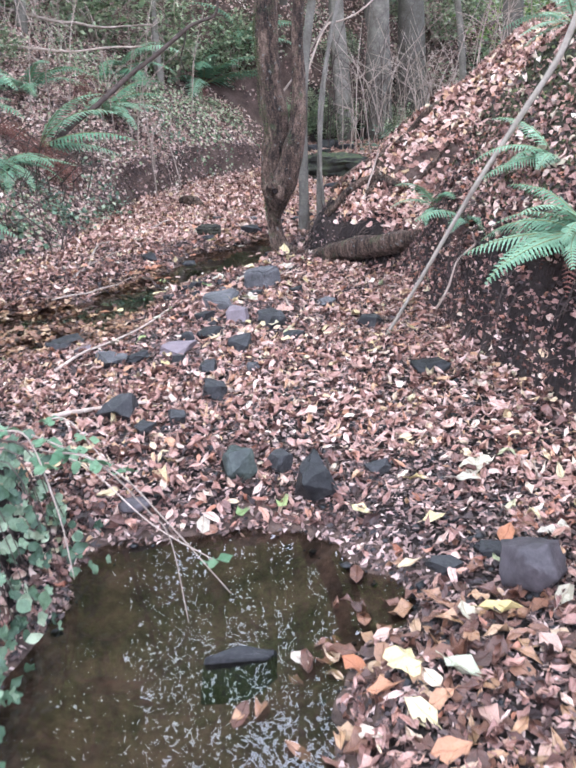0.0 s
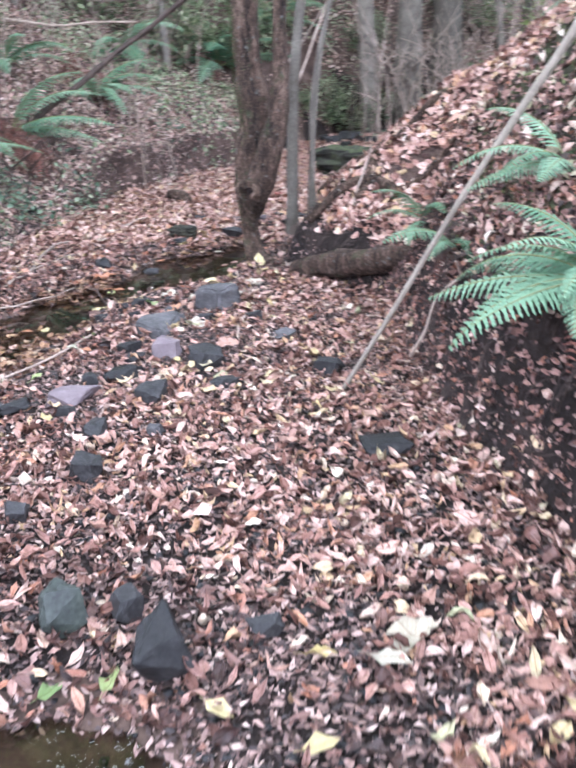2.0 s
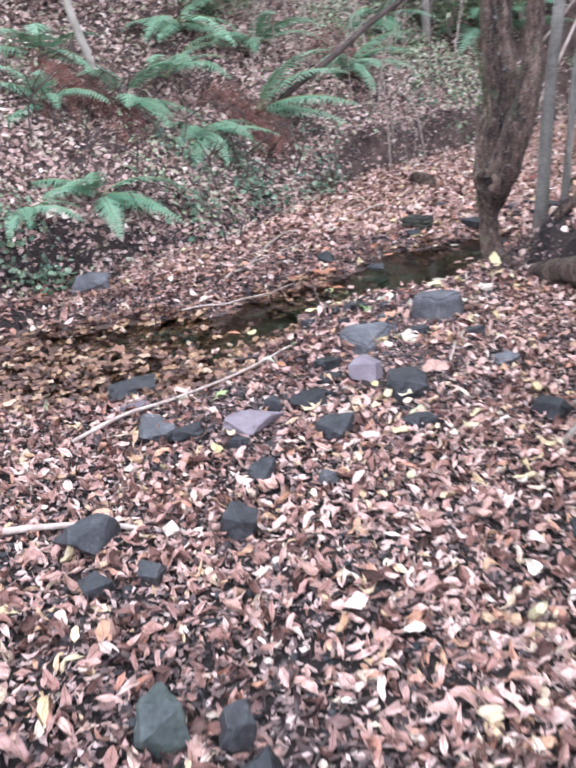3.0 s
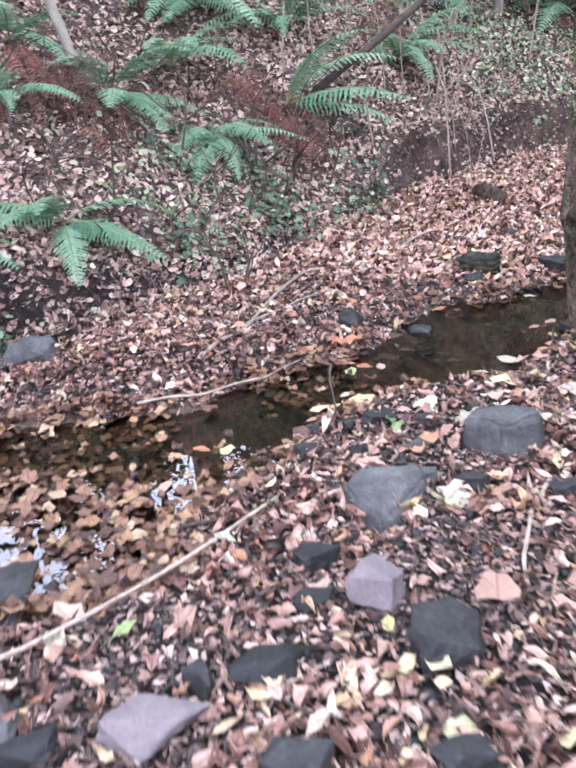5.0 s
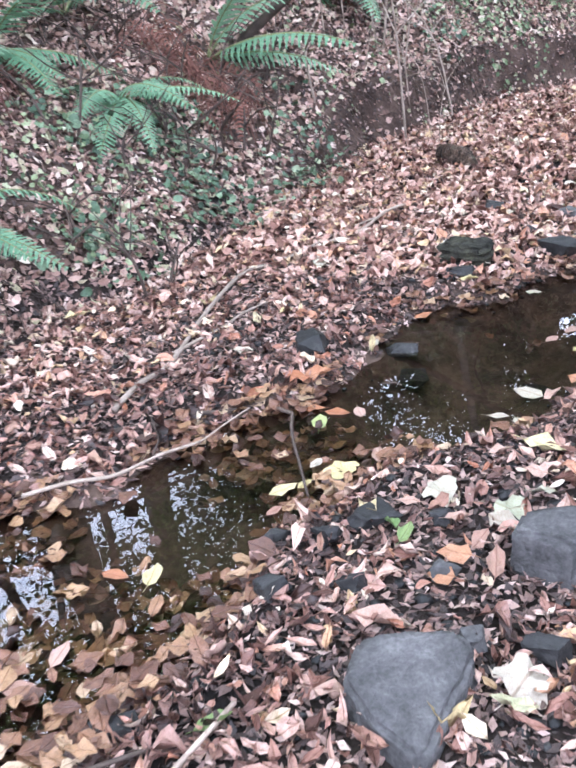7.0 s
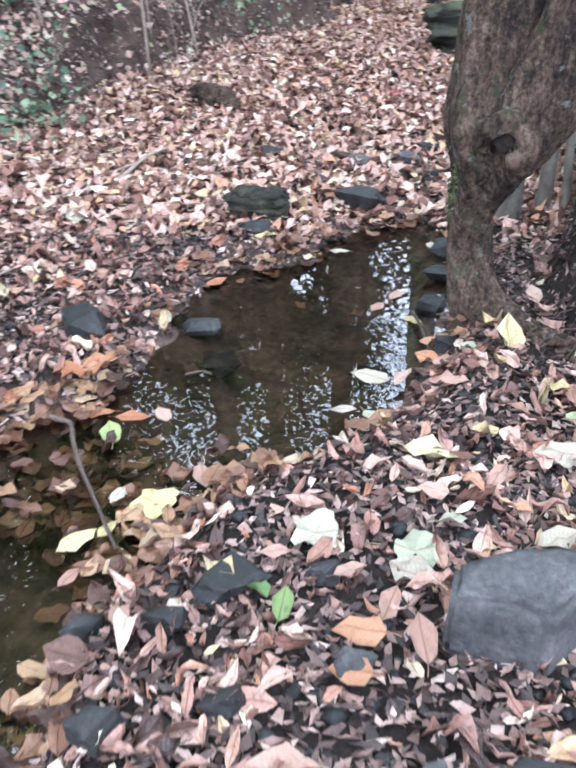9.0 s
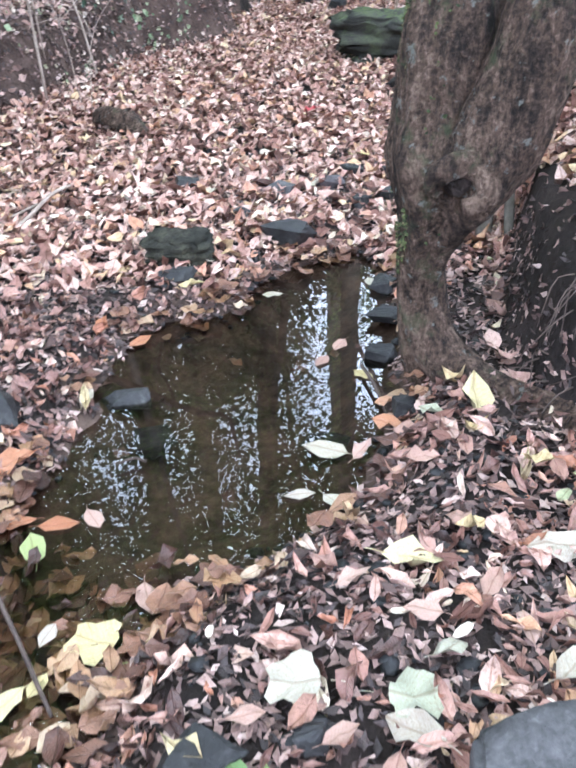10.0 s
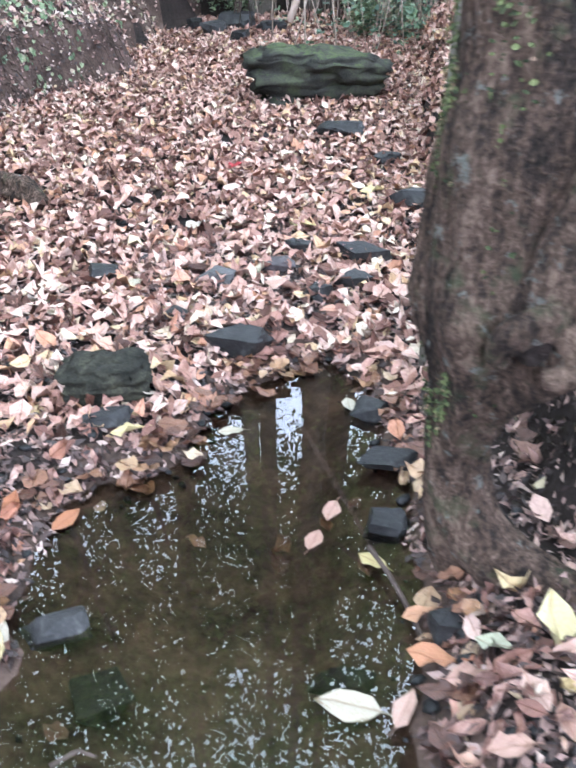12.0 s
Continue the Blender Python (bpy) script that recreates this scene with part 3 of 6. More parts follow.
PLAIN = [plain_leaf(0.6, 0.5, 0.3), plain_leaf(1.2, 0.3, -0.4, 0.28), plain_leaf(-0.6, 0.5, 0.6, 0.22), plain_leaf(1.6, 0.9, 0.5, 0.2), plain_leaf(0.2, 0.25, 0.2, 0.3), plain_leaf(-1.0, 0.8, -0.4, 0.26)]
SCRAP = [(np.array([(-0.5, 0, 0.1), (0, -0.22, 0), (0.5, 0.05, 0.12), (0.05, 0.26, 0.04)]), [(0, 1, 2), (0, 2, 3)]), (np.array([(-0.5, 0.1, 0), (0.1, -0.3, 0.1), (0.5, 0, 0), (-0.1, 0.2, 0.15)]), [(0, 1, 2), (0, 2, 3)])]
FLAT = [oval_leaf(0.12, 0.05, 0.1, 0.33), oval_leaf(-0.1, 0.1, 0.05, 0.28), lobed_leaf(0.1, 0.05, 0.1)]


def litter_points(x0, x1, y0, y1, per_m2, keep):
    k = int((x1 - x0) * (y1 - y0) * per_m2)
    x, y = rng.uniform(x0, x1, k), rng.uniform(y0, y1, k)
    ok = rng.random(k) < keep(x, y)
    return x[ok], y[ok]


def bank_by(x, y):
    return np.maximum(foot_left(y) - x, x - foot_right(y))


BARE = [(0.28, 2.95, 0.3), (-0.25, 6.0, 0.3), (-0.12, 7.2, 0.4), (-0.35, 6.65, 0.25), (0.05, 3.45, 0.3), (-0.75, 5.1, 0.35), (-0.55, 5.6, 0.3), (0.0, 9.7, 0.4), (0.55, 2.15, 0.45), (0.85, 2.85, 0.4), (0.45, 2.65, 0.3)]


def bareness(x, y):
    """How bare of leaves the bed is: mud and gravel show in the patches."""
    n = vnoise(x, y, 0.55, 20) * 0.6 + vnoise(x, y, 0.18, 21) * 0.55
    for cx, cy, r in BARE:
        n = n + 0.8 * np.exp(-((x - cx) ** 2 + (y - cy) ** 2) / (r * r))
    return n


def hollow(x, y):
    """The hollow by the streamside tree's foot, stripped of leaves to paint its shade."""
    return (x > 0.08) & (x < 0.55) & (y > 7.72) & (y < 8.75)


def floor_keep(x, y):
    bare = ease(0.1, 0.8, bareness(x, y))
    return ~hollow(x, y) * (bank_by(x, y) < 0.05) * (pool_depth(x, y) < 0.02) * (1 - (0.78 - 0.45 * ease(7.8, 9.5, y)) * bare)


x, y = litter_points(-3.6, 2.2, 1.6, 7.5, 1350, floor_keep)
x2, y2 = litter_points(-2.8, 0.6, 7.5, 8.9, 1300, floor_keep)
x, y = np.concatenate([x, x2]), np.concatenate([y, y2])
stack = rng.random(len(x)) ** 2 * 0.04 + 0.006
damp = (pool_depth(x, y) > -0.42 + 0.3 * vnoise(x, y, 0.3, 24)) | (bareness(x, y) > 0.45) | (y < 3.0)
damp &= rng.random(len(x)) < 0.75
dx, dy, dz = x[damp], y[damp], (land(x, y) + stack)[damp]
damp_leaves = scatter("leaf_litter", dx, dy, dz, normal_at(dx, dy), 0.024 + 0.068 * rng.random(len(dx)) ** 1.8, 0.5, CRINKLED, DAMP_LITTER)
tagged(damp_leaves, "dark damp reddish leaves at the water margins", "leaf litter", kind="stuff")
x, y, stack = x[~damp], y[~damp], stack[~damp]
floor_leaves = scatter("leaf_litter", x, y, land(x, y) + stack, normal_at(x, y), 0.026 + 0.068 * rng.random(len(x)) ** 1.7, 0.5, CRINKLED + CURLED[:8], LITTER)
tagged(floor_leaves, "dry pinkish beige fallen leaves covering the stream bed", "leaf litter", kind="stuff")
x, y = litter_points(-2.6, 3.4, 8.9, 17.5, 1250, floor_keep)
far_leaves = scatter("leaf_litter", x, y, land(x, y) + rng.random(len(x)) ** 2 * 0.04 + 0.006, normal_at(x, y), 0.035 + 0.065 * rng.random(len(x)) ** 1.3, 0.36, PLAIN, LITTER)
tagged(far_leaves, "dry pinkish fallen leaves on the dry bed upstream", "leaf litter", kind="stuff")


LARGE_LEAVES = leafy("large_pale_leaves", [(0.0, (0.28, 0.15, 0.11)), (0.25, (0.42, 0.27, 0.21)), (0.45, (0.52, 0.38, 0.32)), (0.62, (0.56, 0.45, 0.38)), (0.75, (0.50, 0.39, 0.2)), (0.9, (0.54, 0.47, 0.31)), (1.0, (0.34, 0.37, 0.22))], 0.5, sheen=0.25, veins=True)
x, y = litter_points(-2.6, 1.6, 1.9, 8.6, 16, floor_keep)
large_leaves = scatter("leaf_litter", x, y, land(x, y) + 0.04 + 0.015 * rng.random(len(x)), normal_at(x, y), rng.uniform(0.07, 0.11, len(x)), 0.3, CRINKLED[:8] + CRINKLED[3:4] * 3, LARGE_LEAVES)
tagged(large_leaves, "large cream, tan and yellow leaves on top of the litter", "leaf litter", kind="stuff")


def slope_keep(x, y):
    steep = normal_at(x, y)[:, 2]
    path = np.where(y > 9, ease(-0.05, 0.02, x - foot_right(y)), ease(0.12, 0.3, x - foot_right(y))) * ease(6.3, 6.9, y)
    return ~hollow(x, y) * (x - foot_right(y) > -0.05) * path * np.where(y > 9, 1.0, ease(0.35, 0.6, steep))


x, y = litter_points(0.2, 5.2, 6.2, 16, 1500, slope_keep)
slope_leaves = scatter("leaf_litter", x, y, land(x, y) + rng.random(len(x)) ** 2 * 0.03 + 0.006, normal_at(x, y), rng.uniform(0.045, 0.1, len(x)), 0.35, PLAIN, LITTER)
tagged(slope_leaves, "thick dry pinkish fallen leaves on the earth slope behind the tree", "leaf litter", kind="stuff")


def bank_keep(x, y):
    steep = normal_at(x, y)[:, 2]
    behind = (x - foot_right(y) > 0) & (y > 6.5)
    return (bank_by(x, y) > -0.05) * ~behind * np.where((x > 0) & (y < 7), 0.3, 1.0) * ease(0.08, 0.35, steep) * (0.7 + 0.3 * vnoise(x, y, 0.5, 22)) * np.where((y > 10.7) & (y < 15) & (x < 1) & (foot_left(y) - x < 0.2), 0.4, 1.0)


x, y = litter_points(-5.2, 3.0, 1.8, 14, 1350, bank_keep)
x2, y2 = litter_points(-6, 7, 14, 22, 800, bank_keep)
x, y = np.concatenate([x, x2]), np.concatenate([y, y2])
bank_leaves = scatter("leaf_litter", x, y, land(x, y) + rng.random(len(x)) ** 2 * 0.04 + 0.008, normal_at(x, y), rng.uniform(0.035, 0.08, len(x)), 0.42, PLAIN, BANK_LITTER)
tagged(bank_leaves, "dull brown and olive fallen leaves on the gully bank", "leaf litter", kind="stuff")


def raft_keep(x, y):
    clear = np.maximum(inside_by(x, y, OPEN_A), inside_by(x, y, OPEN_B)) + 0.06 * vnoise(x, y, 0.2, 23)
    return (inside_by(x, y, FAR_POOL) > -0.15) * (pool_depth(x, y) > -0.03) * (0.012 + 0.8 * ease(0.06, -0.06, clear))


x, y = litter_points(-3.2, 0.2, 5.1, 9.5, 1000, raft_keep)
z = np.maximum(land(x, y) + 0.006, WATER_Z - 0.05) + rng.random(len(x)) ** 2 * 0.06 + 0.035 * (y < 6.3)
sunk_leaves = scatter("sodden_leaves", x, y, z, np.tile([0, 0, 1.0], (len(x), 1)), rng.uniform(0.05, 0.1, len(x)), 0.16, FLAT[:2] + CRINKLED[3:4], SUNK)
tagged(sunk_leaves, "sodden orange and brown leaves lying in the stream shallows", "leaf litter", kind="stuff")


def crumb_keep(x, y):
    return (bank_by(x, y) < 0.1) * (pool_depth(x, y) < 0.05) * (0.6 + 0.4 * ease(0.0, 0.5, bareness(x, y)))


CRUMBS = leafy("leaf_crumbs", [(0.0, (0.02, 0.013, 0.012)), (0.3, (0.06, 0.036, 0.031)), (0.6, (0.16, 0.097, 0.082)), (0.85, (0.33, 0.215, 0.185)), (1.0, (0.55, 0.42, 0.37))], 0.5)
x, y = litter_points(-2.6, 1.5, 1.7, 10.5, 4200, crumb_keep)
crumbs = scatter("leaf_crumbs", x, y, land(x, y) + rng.random(len(x)) * 0.012 + 0.003, normal_at(x, y), rng.uniform(0.014, 0.045, len(x)), 0.5, SCRAP, CRUMBS)
tagged(crumbs, "dark crumbled leaf scraps on the bare mud", "leaf litter", kind="stuff")


# Dark scraps, thinly spread, so the ground here looks as dark as shade.
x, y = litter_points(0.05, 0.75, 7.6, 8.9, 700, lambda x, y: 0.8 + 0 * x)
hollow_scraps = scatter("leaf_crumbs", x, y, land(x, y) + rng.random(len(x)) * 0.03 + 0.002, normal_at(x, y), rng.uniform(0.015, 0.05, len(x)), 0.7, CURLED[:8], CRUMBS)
tagged(hollow_scraps, "few dark leaf scraps, leaving the hollow by the tree dark like its shade", "leaf litter", kind="stuff")
x, y = litter_points(-5.0, 0.4, 5.0, 16.0, 2200, lambda x, y: (foot_left(y) - x > -0.1) * 0.9)
bank_scraps = scatter("leaf_crumbs", x, y, land(x, y) + rng.random(len(x)) * 0.02 + 0.002, normal_at(x, y), rng.uniform(0.02, 0.055, len(x)), 0.5, SCRAP, CRUMBS)
tagged(bank_scraps, "brown leaf scraps between the plants of the bank", "leaf litter", kind="stuff")
x, y = litter_points(0.85, 2.3, 2.6, 7.6, 3600, lambda x, y: (x - foot_right(y) > -0.08) * ease(0.9, 0.2, x - foot_right(y)))
wall_scraps = scatter("leaf_crumbs", x, y, land(x, y) + rng.random(len(x)) * 0.02, normal_at(x, y), rng.uniform(0.015, 0.06, len(x)), 0.7, PLAIN[:4], DAMP_LITTER)
tagged(wall_scraps, "dark leaf scraps and soil crumbs clinging to the earth mound", "leaf litter", kind="stuff")
k = 190
x, y = rng.normal(0.48, 0.24, k), rng.normal(2.15, 0.28, k)
wet_leaves = scatter("sodden_leaves", x, y, np.maximum(land(x, y), WATER_Z - 0.02) + 0.012 + rng.random(k) * 0.02, np.tile([0, 0, 1.0], (k, 1)), rng.uniform(0.06, 0.12, k), 0.25, FLAT[:2] + CRINKLED[:4], SUNK)
tagged(wet_leaves, "wet orange leaves heaped at the edge of the near pool", "leaf litter", kind="stuff")


# ---- stones ----
def stone_mesh(name, w, d, h, seed, round_=0.0):
    """A broken stone, w by d by h, its base at the origin: flat faces, worn edges."""
    r = random.Random(seed)
    bm = bmesh.new()
    skew = Euler((r.uniform(-0.3, 0.3), r.uniform(-0.3, 0.3), r.uniform(0, 3.14))).to_matrix()
    for c in (itertools.product((-1, 1), repeat=3) if round_ == 0 else ()):
        bm.verts.new(skew @ Vector((c[0] * r.uniform(0.3, 1.0), c[1] * r.uniform(0.3, 1.0), c[2] * r.uniform(0.55, 1.0))))
    for _ in range(0 if round_ else 7):
        bm.verts.new(skew @ Vector((r.uniform(-1.15, 1.15), r.uniform(-1.15, 1.15), r.uniform(-0.6, 0.6))))
    for _ in range(int(70 * round_)):
        v = Vector((r.gauss(0, 1), r.gauss(0, 1), r.gauss(0, 1))).normalized()
        big = max(abs(c) for c in v)
        bm.verts.new(v * ((1 - round_) * 0.8 / big + 0.35 + 0.6 * round_) * r.uniform(0.82, 1.05))
    hull = bmesh.ops.convex_hull(bm, input=bm.verts)
    inner = list({g for g in hull["geom_interior"] + hull["geom_unused"] if isinstance(g, bmesh.types.BMVert)})
    bmesh.ops.delete(bm, geom=inner, context="VERTS")
    bmesh.ops.dissolve_limit(bm, angle_limit=radians(12), verts=bm.verts, edges=bm.edges)
    reach = max(v.co.length for v in bm.verts)
    if round_ == 0:
        bmesh.ops.bevel(bm, geom=bm.edges[:], offset=0.06, segments=2, affect="EDGES", profile=0.6)
    bmesh.ops.triangulate(bm, faces=bm.faces)
    bmesh.ops.subdivide_edges(bm, edges=[e for e in bm.edges if e.calc_length() > 0.2], cuts=3, use_grid_fill=True)
    bmesh.ops.triangulate(bm, faces=bm.faces)
    off = Vector((r.uniform(0, 50), r.uniform(0, 50), r.uniform(0, 50)))
    for v in bm.verts:
        if v.co.length > reach:
            v.co *= reach / v.co.length
        v.co *= 1 + 0.09 * noise.noise(v.co * 2.2 + off) + 0.06 * noise.noise(v.co * 5 + off) + 0.03 * noise.noise(v.co * 12 + off)
    lo = [min(v.co[i] for v in bm.verts) for i in range(3)]
    hi = [max(v.co[i] for v in bm.verts) for i in range(3)]
    for v in bm.verts:
        v.co = Vector(((v.co.x - (lo[0] + hi[0]) / 2) / (hi[0] - lo[0]) * w, (v.co.y - (lo[1] + hi[1]) / 2) / (hi[1] - lo[1]) * d, (v.co.z - lo[2]) / (hi[2] - lo[2]) * h))
    me = bpy.data.meshes.new(name)
    bmesh.ops.recalc_face_normals(bm, faces=bm.faces)
    for f in bm.faces:
        f.smooth = True
    for e in bm.edges:
        if len(e.link_faces) == 2 and e.calc_face_angle(0) > radians(20 + 160 * (round_ > 0)):
            e.smooth = False
    bm.to_mesh(me)
    bm.free()
    return me


def moss_on_top():
    """Adds a green cushion of moss to the upward faces of the mossy stone."""
    m = ROCKS["moss"]
    n, l = m.node_tree.nodes, m.node_tree.links
    bsdf = n["Principled BSDF"]
    old = bsdf.inputs["Base Color"].links[0].from_socket
    geo, sep = n.new("ShaderNodeNewGeometry"), n.new("ShaderNodeSeparateXYZ")
    l.new(geo.outputs["Normal"], sep.inputs[0])
    nz = noise_of(n, l, 26, 7, 0.75)
    add = n.new("ShaderNodeMath")
    add.operation = "MULTIPLY_ADD"
    add.inputs[1].default_value = 1.6
    l.new(nz.outputs[0], add.inputs[0])
    l.new(sep.outputs["Z"], add.inputs[2])
    r = ramp_of(n, [(0.84, (0, 0, 0)), (0.95, (0.9, 0.9, 0.9))])
    half = n.new("ShaderNodeMath")
    half.operation = "MULTIPLY"
    half.inputs[1].default_value = 0.5
    l.new(add.outputs[0], half.inputs[0])
    l.new(half.outputs[0], r.inputs[0])
    l.new(mix_of(n, l, "MIX", r.outputs[0], old, (0.07, 0.095, 0.03)), bsdf.inputs["Base Color"])


moss_on_top()
STONE_WORDS = {"dark": "dark blue-grey angular slate stone among fallen leaves", "grey": "pale grey angular stone with a flat top among leaves",
               "pink": "mauve-grey flat sandstone slab among fallen leaves", "brown": "rounded dark brown stone beside the water",
               "green": "dark stone filmed with green algae among leaves", "moss": "mossy dark boulder at the water's edge"}
stone_count = 0


def rock(x, y, w, d, h, yaw, tone, lean=0.0, sink=0.16):
    global stone_count
    stone_count += 1
    ground_z = float(land(np.array([x]), np.array([y]))[0])
    h = max(h, 0.04) * (1.6 if tone == "moss" else 1.35)
    me = stone_mesh("stone", w, d, h, stone_count * 7, 0.6 if tone in ("brown", "moss") else 0.0)
    ob = part("stone", me, ROCKS[tone], m=pose(x, y, ground_z - sink * h + 0.012, lean, 0, yaw))
    word = STONE_WORDS[tone]
    if w > 0.24:
        word = "large " + word
    return tagged(ob, word, "stone", "stones of the stream bed")


rock(0.09, 3.23, 0.19, 0.22, 0.14, 1, "dark")
rock(-0.23, 3.41, 0.15, 0.15, 0.12, 7, "green")
rock(-0.06, 3.45, 0.12, 0.12, 0.07, 4, "dark")
rock(0.36, 3.37, 0.12, 0.09, 0.05, -4, "dark")
rock(0.77, 2.47, 0.22, 0.19, 0.15, -17, "brown")
rock(-0.87, 4.10, 0.23, 0.17, 0.10, 16, "dark")
rock(0.78, 4.45, 0.23, 0.16, 0.06, -9, "dark")
rock(0.56, 5.47, 0.18, 0.12, 0.06, -5, "dark")
rock(-0.39, 4.30, 0.14, 0.13, 0.08, 8, "dark")
rock(-0.55, 3.96, 0.09, 0.09, 0.06, 11, "dark")
rock(0.51, 2.61, 0.15, 0.10, 0.04, -10, "dark")
rock(0.67, 2.64, 0.12, 0.08, 0.04, -14, "dark")
rock(-0.70, 3.88, 0.11, 0.10, 0.05, 14, "dark")
rock(-0.67, 3.22, 0.13, 0.08, 0.04, 16, "brown")
rock(-0.32, 5.77, 0.17, 0.15, 0.09, 22, "pink")
rock(-0.08, 5.62, 0.20, 0.23, 0.08, 18, "dark")
rock(-0.65, 5.11, 0.28, 0.17, 0.06, 36, "pink")
rock(-0.46, 5.37, 0.23, 0.11, 0.05, 29, "dark")
rock(-0.28, 5.10, 0.17, 0.15, 0.07, 28, "dark")
rock(-1.05, 4.97, 0.19, 0.29, 0.05, 46, "grey")
rock(-1.43, 5.44, 0.32, 0.29, 0.10, 45, "dark")
rock(-0.88, 4.93, 0.16, 0.10, 0.05, 44, "dark")
rock(-0.55, 5.90, 0.15, 0.13, 0.05, 25, "dark")
rock(-0.47, 5.66, 0.14, 0.08, 0.04, 26, "dark")
rock(-1.36, 5.87, 0.26, 0.13, 0.04, 38, "dark")
rock(-2.77, 7.27, 0.32, 0.20, 0.12, 41, "grey")
rock(0.06, 5.25, 0.18, 0.10, 0.03, 17, "dark")
rock(-0.44, 4.67, 0.12, 0.13, 0.06, 40, "dark")
rock(-0.19, 4.71, 0.08, 0.11, 0.04, 32, "grey")
rock(-0.61, 5.26, 0.08, 0.09, 0.06, 33, "dark")
rock(0.31, 6.07, 0.15, 0.10, 0.05, 7, "grey")
rock(0.11, 6.51, 0.11, 0.10, 0.05, 10, "dark")
rock(-1.25, 5.17, 0.16, 0.08, 0.03, 46, "pink")
rock(-0.64, 4.91, 0.10, 0.06, 0.03, 39, "dark")
rock(-1.09, 6.14, 0.12, 0.08, 0.03, 32, "dark")
rock(-0.68, 6.94, 0.16, 0.11, 0.03, 13, "dark")
rock(-1.21, 8.09, 0.14, 0.18, 0.07, 18, "dark")
rock(-0.96, 6.87, 0.09, 0.05, 0.02, 24, "dark")
rock(-0.79, 6.83, 0.09, 0.05, 0.02, 18, "dark")
rock(-0.19, 6.50, 0.11, 0.07, 0.03, -10, "dark")
rock(-0.35, 6.48, 0.07, 0.08, 0.04, -0, "grey")
rock(-0.87, 6.60, 0.10, 0.08, 0.03, 25, "dark")
rock(-0.80, 8.13, 0.12, 0.12, 0.05, 10, "dark")
rock(-0.67, 6.65, 0.09, 0.05, 0.02, 15, "dark")
rock(-0.50, 6.95, 0.06, 0.04, 0.02, 6, "dark")
rock(-0.45, 6.73, 0.08, 0.05, 0.02, 4, "grey")
rock(-0.29, 9.35, 0.23, 0.14, 0.08, -9, "dark")
rock(-0.01, 8.68, 0.17, 0.11, 0.04, -19, "dark")
rock(0.03, 8.95, 0.13, 0.09, 0.05, -18, "dark")
rock(-0.33, 8.02, 0.14, 0.07, 0.02, -16, "dark")
rock(-0.89, 8.30, 0.15, 0.10, 0.05, 9, "dark")
rock(0.71, 10.48, 0.24, 0.15, 0.07, -21, "dark")
rock(0.32, 9.95, 0.23, 0.11, 0.05, -18, "dark")
rock(0.20, 9.70, 0.15, 0.09, 0.05, -17, "dark")
rock(-0.28, 9.90, 0.16, 0.13, 0.05, -7, "grey")
rock(-0.10, 8.04, 0.09, 0.08, 0.04, -25, "dark")
rock(0.78, 11.93, 0.31, 0.20, 0.08, -16, "dark")
rock(-0.09, 8.45, 0.12, 0.12, 0.05, -19, "dark")
rock(-0.69, 10.09, 0.12, 0.11, 0.05, 1, "dark")
rock(-0.46, 9.63, 0.09, 0.08, 0.04, -4, "dark")
rock(-0.73, 8.95, 0.15, 0.08, 0.02, 2, "dark")
rock(0.05, 9.63, 0.12, 0.07, 0.03, -14, "dark")
rock(-0.03, 9.93, 0.13, 0.08, 0.03, -12, "brown")
rock(0.85, 11.25, 0.16, 0.13, 0.05, -19, "dark")
rock(0.10, 10.14, 0.12, 0.07, 0.03, -13, "dark")
# half-sunk slate in the near pool
rock(-0.22, 2.3, 0.26, 0.05, 0.155, 6, "dark")
# boulders further upstream
rock(0.75, 16.6, 0.35, 0.25, 0.12, 20, "dark")
rock(1.05, 16.9, 0.4, 0.3, 0.14, -30, "dark")
rock(0.6, 17.0, 0.3, 0.25, 0.1, 50, "dark")
rock(1.35, 16.5, 0.3, 0.22, 0.1, 5, "dark")
rock(0.95, 16.2, 0.28, 0.2, 0.09, 70, "dark")


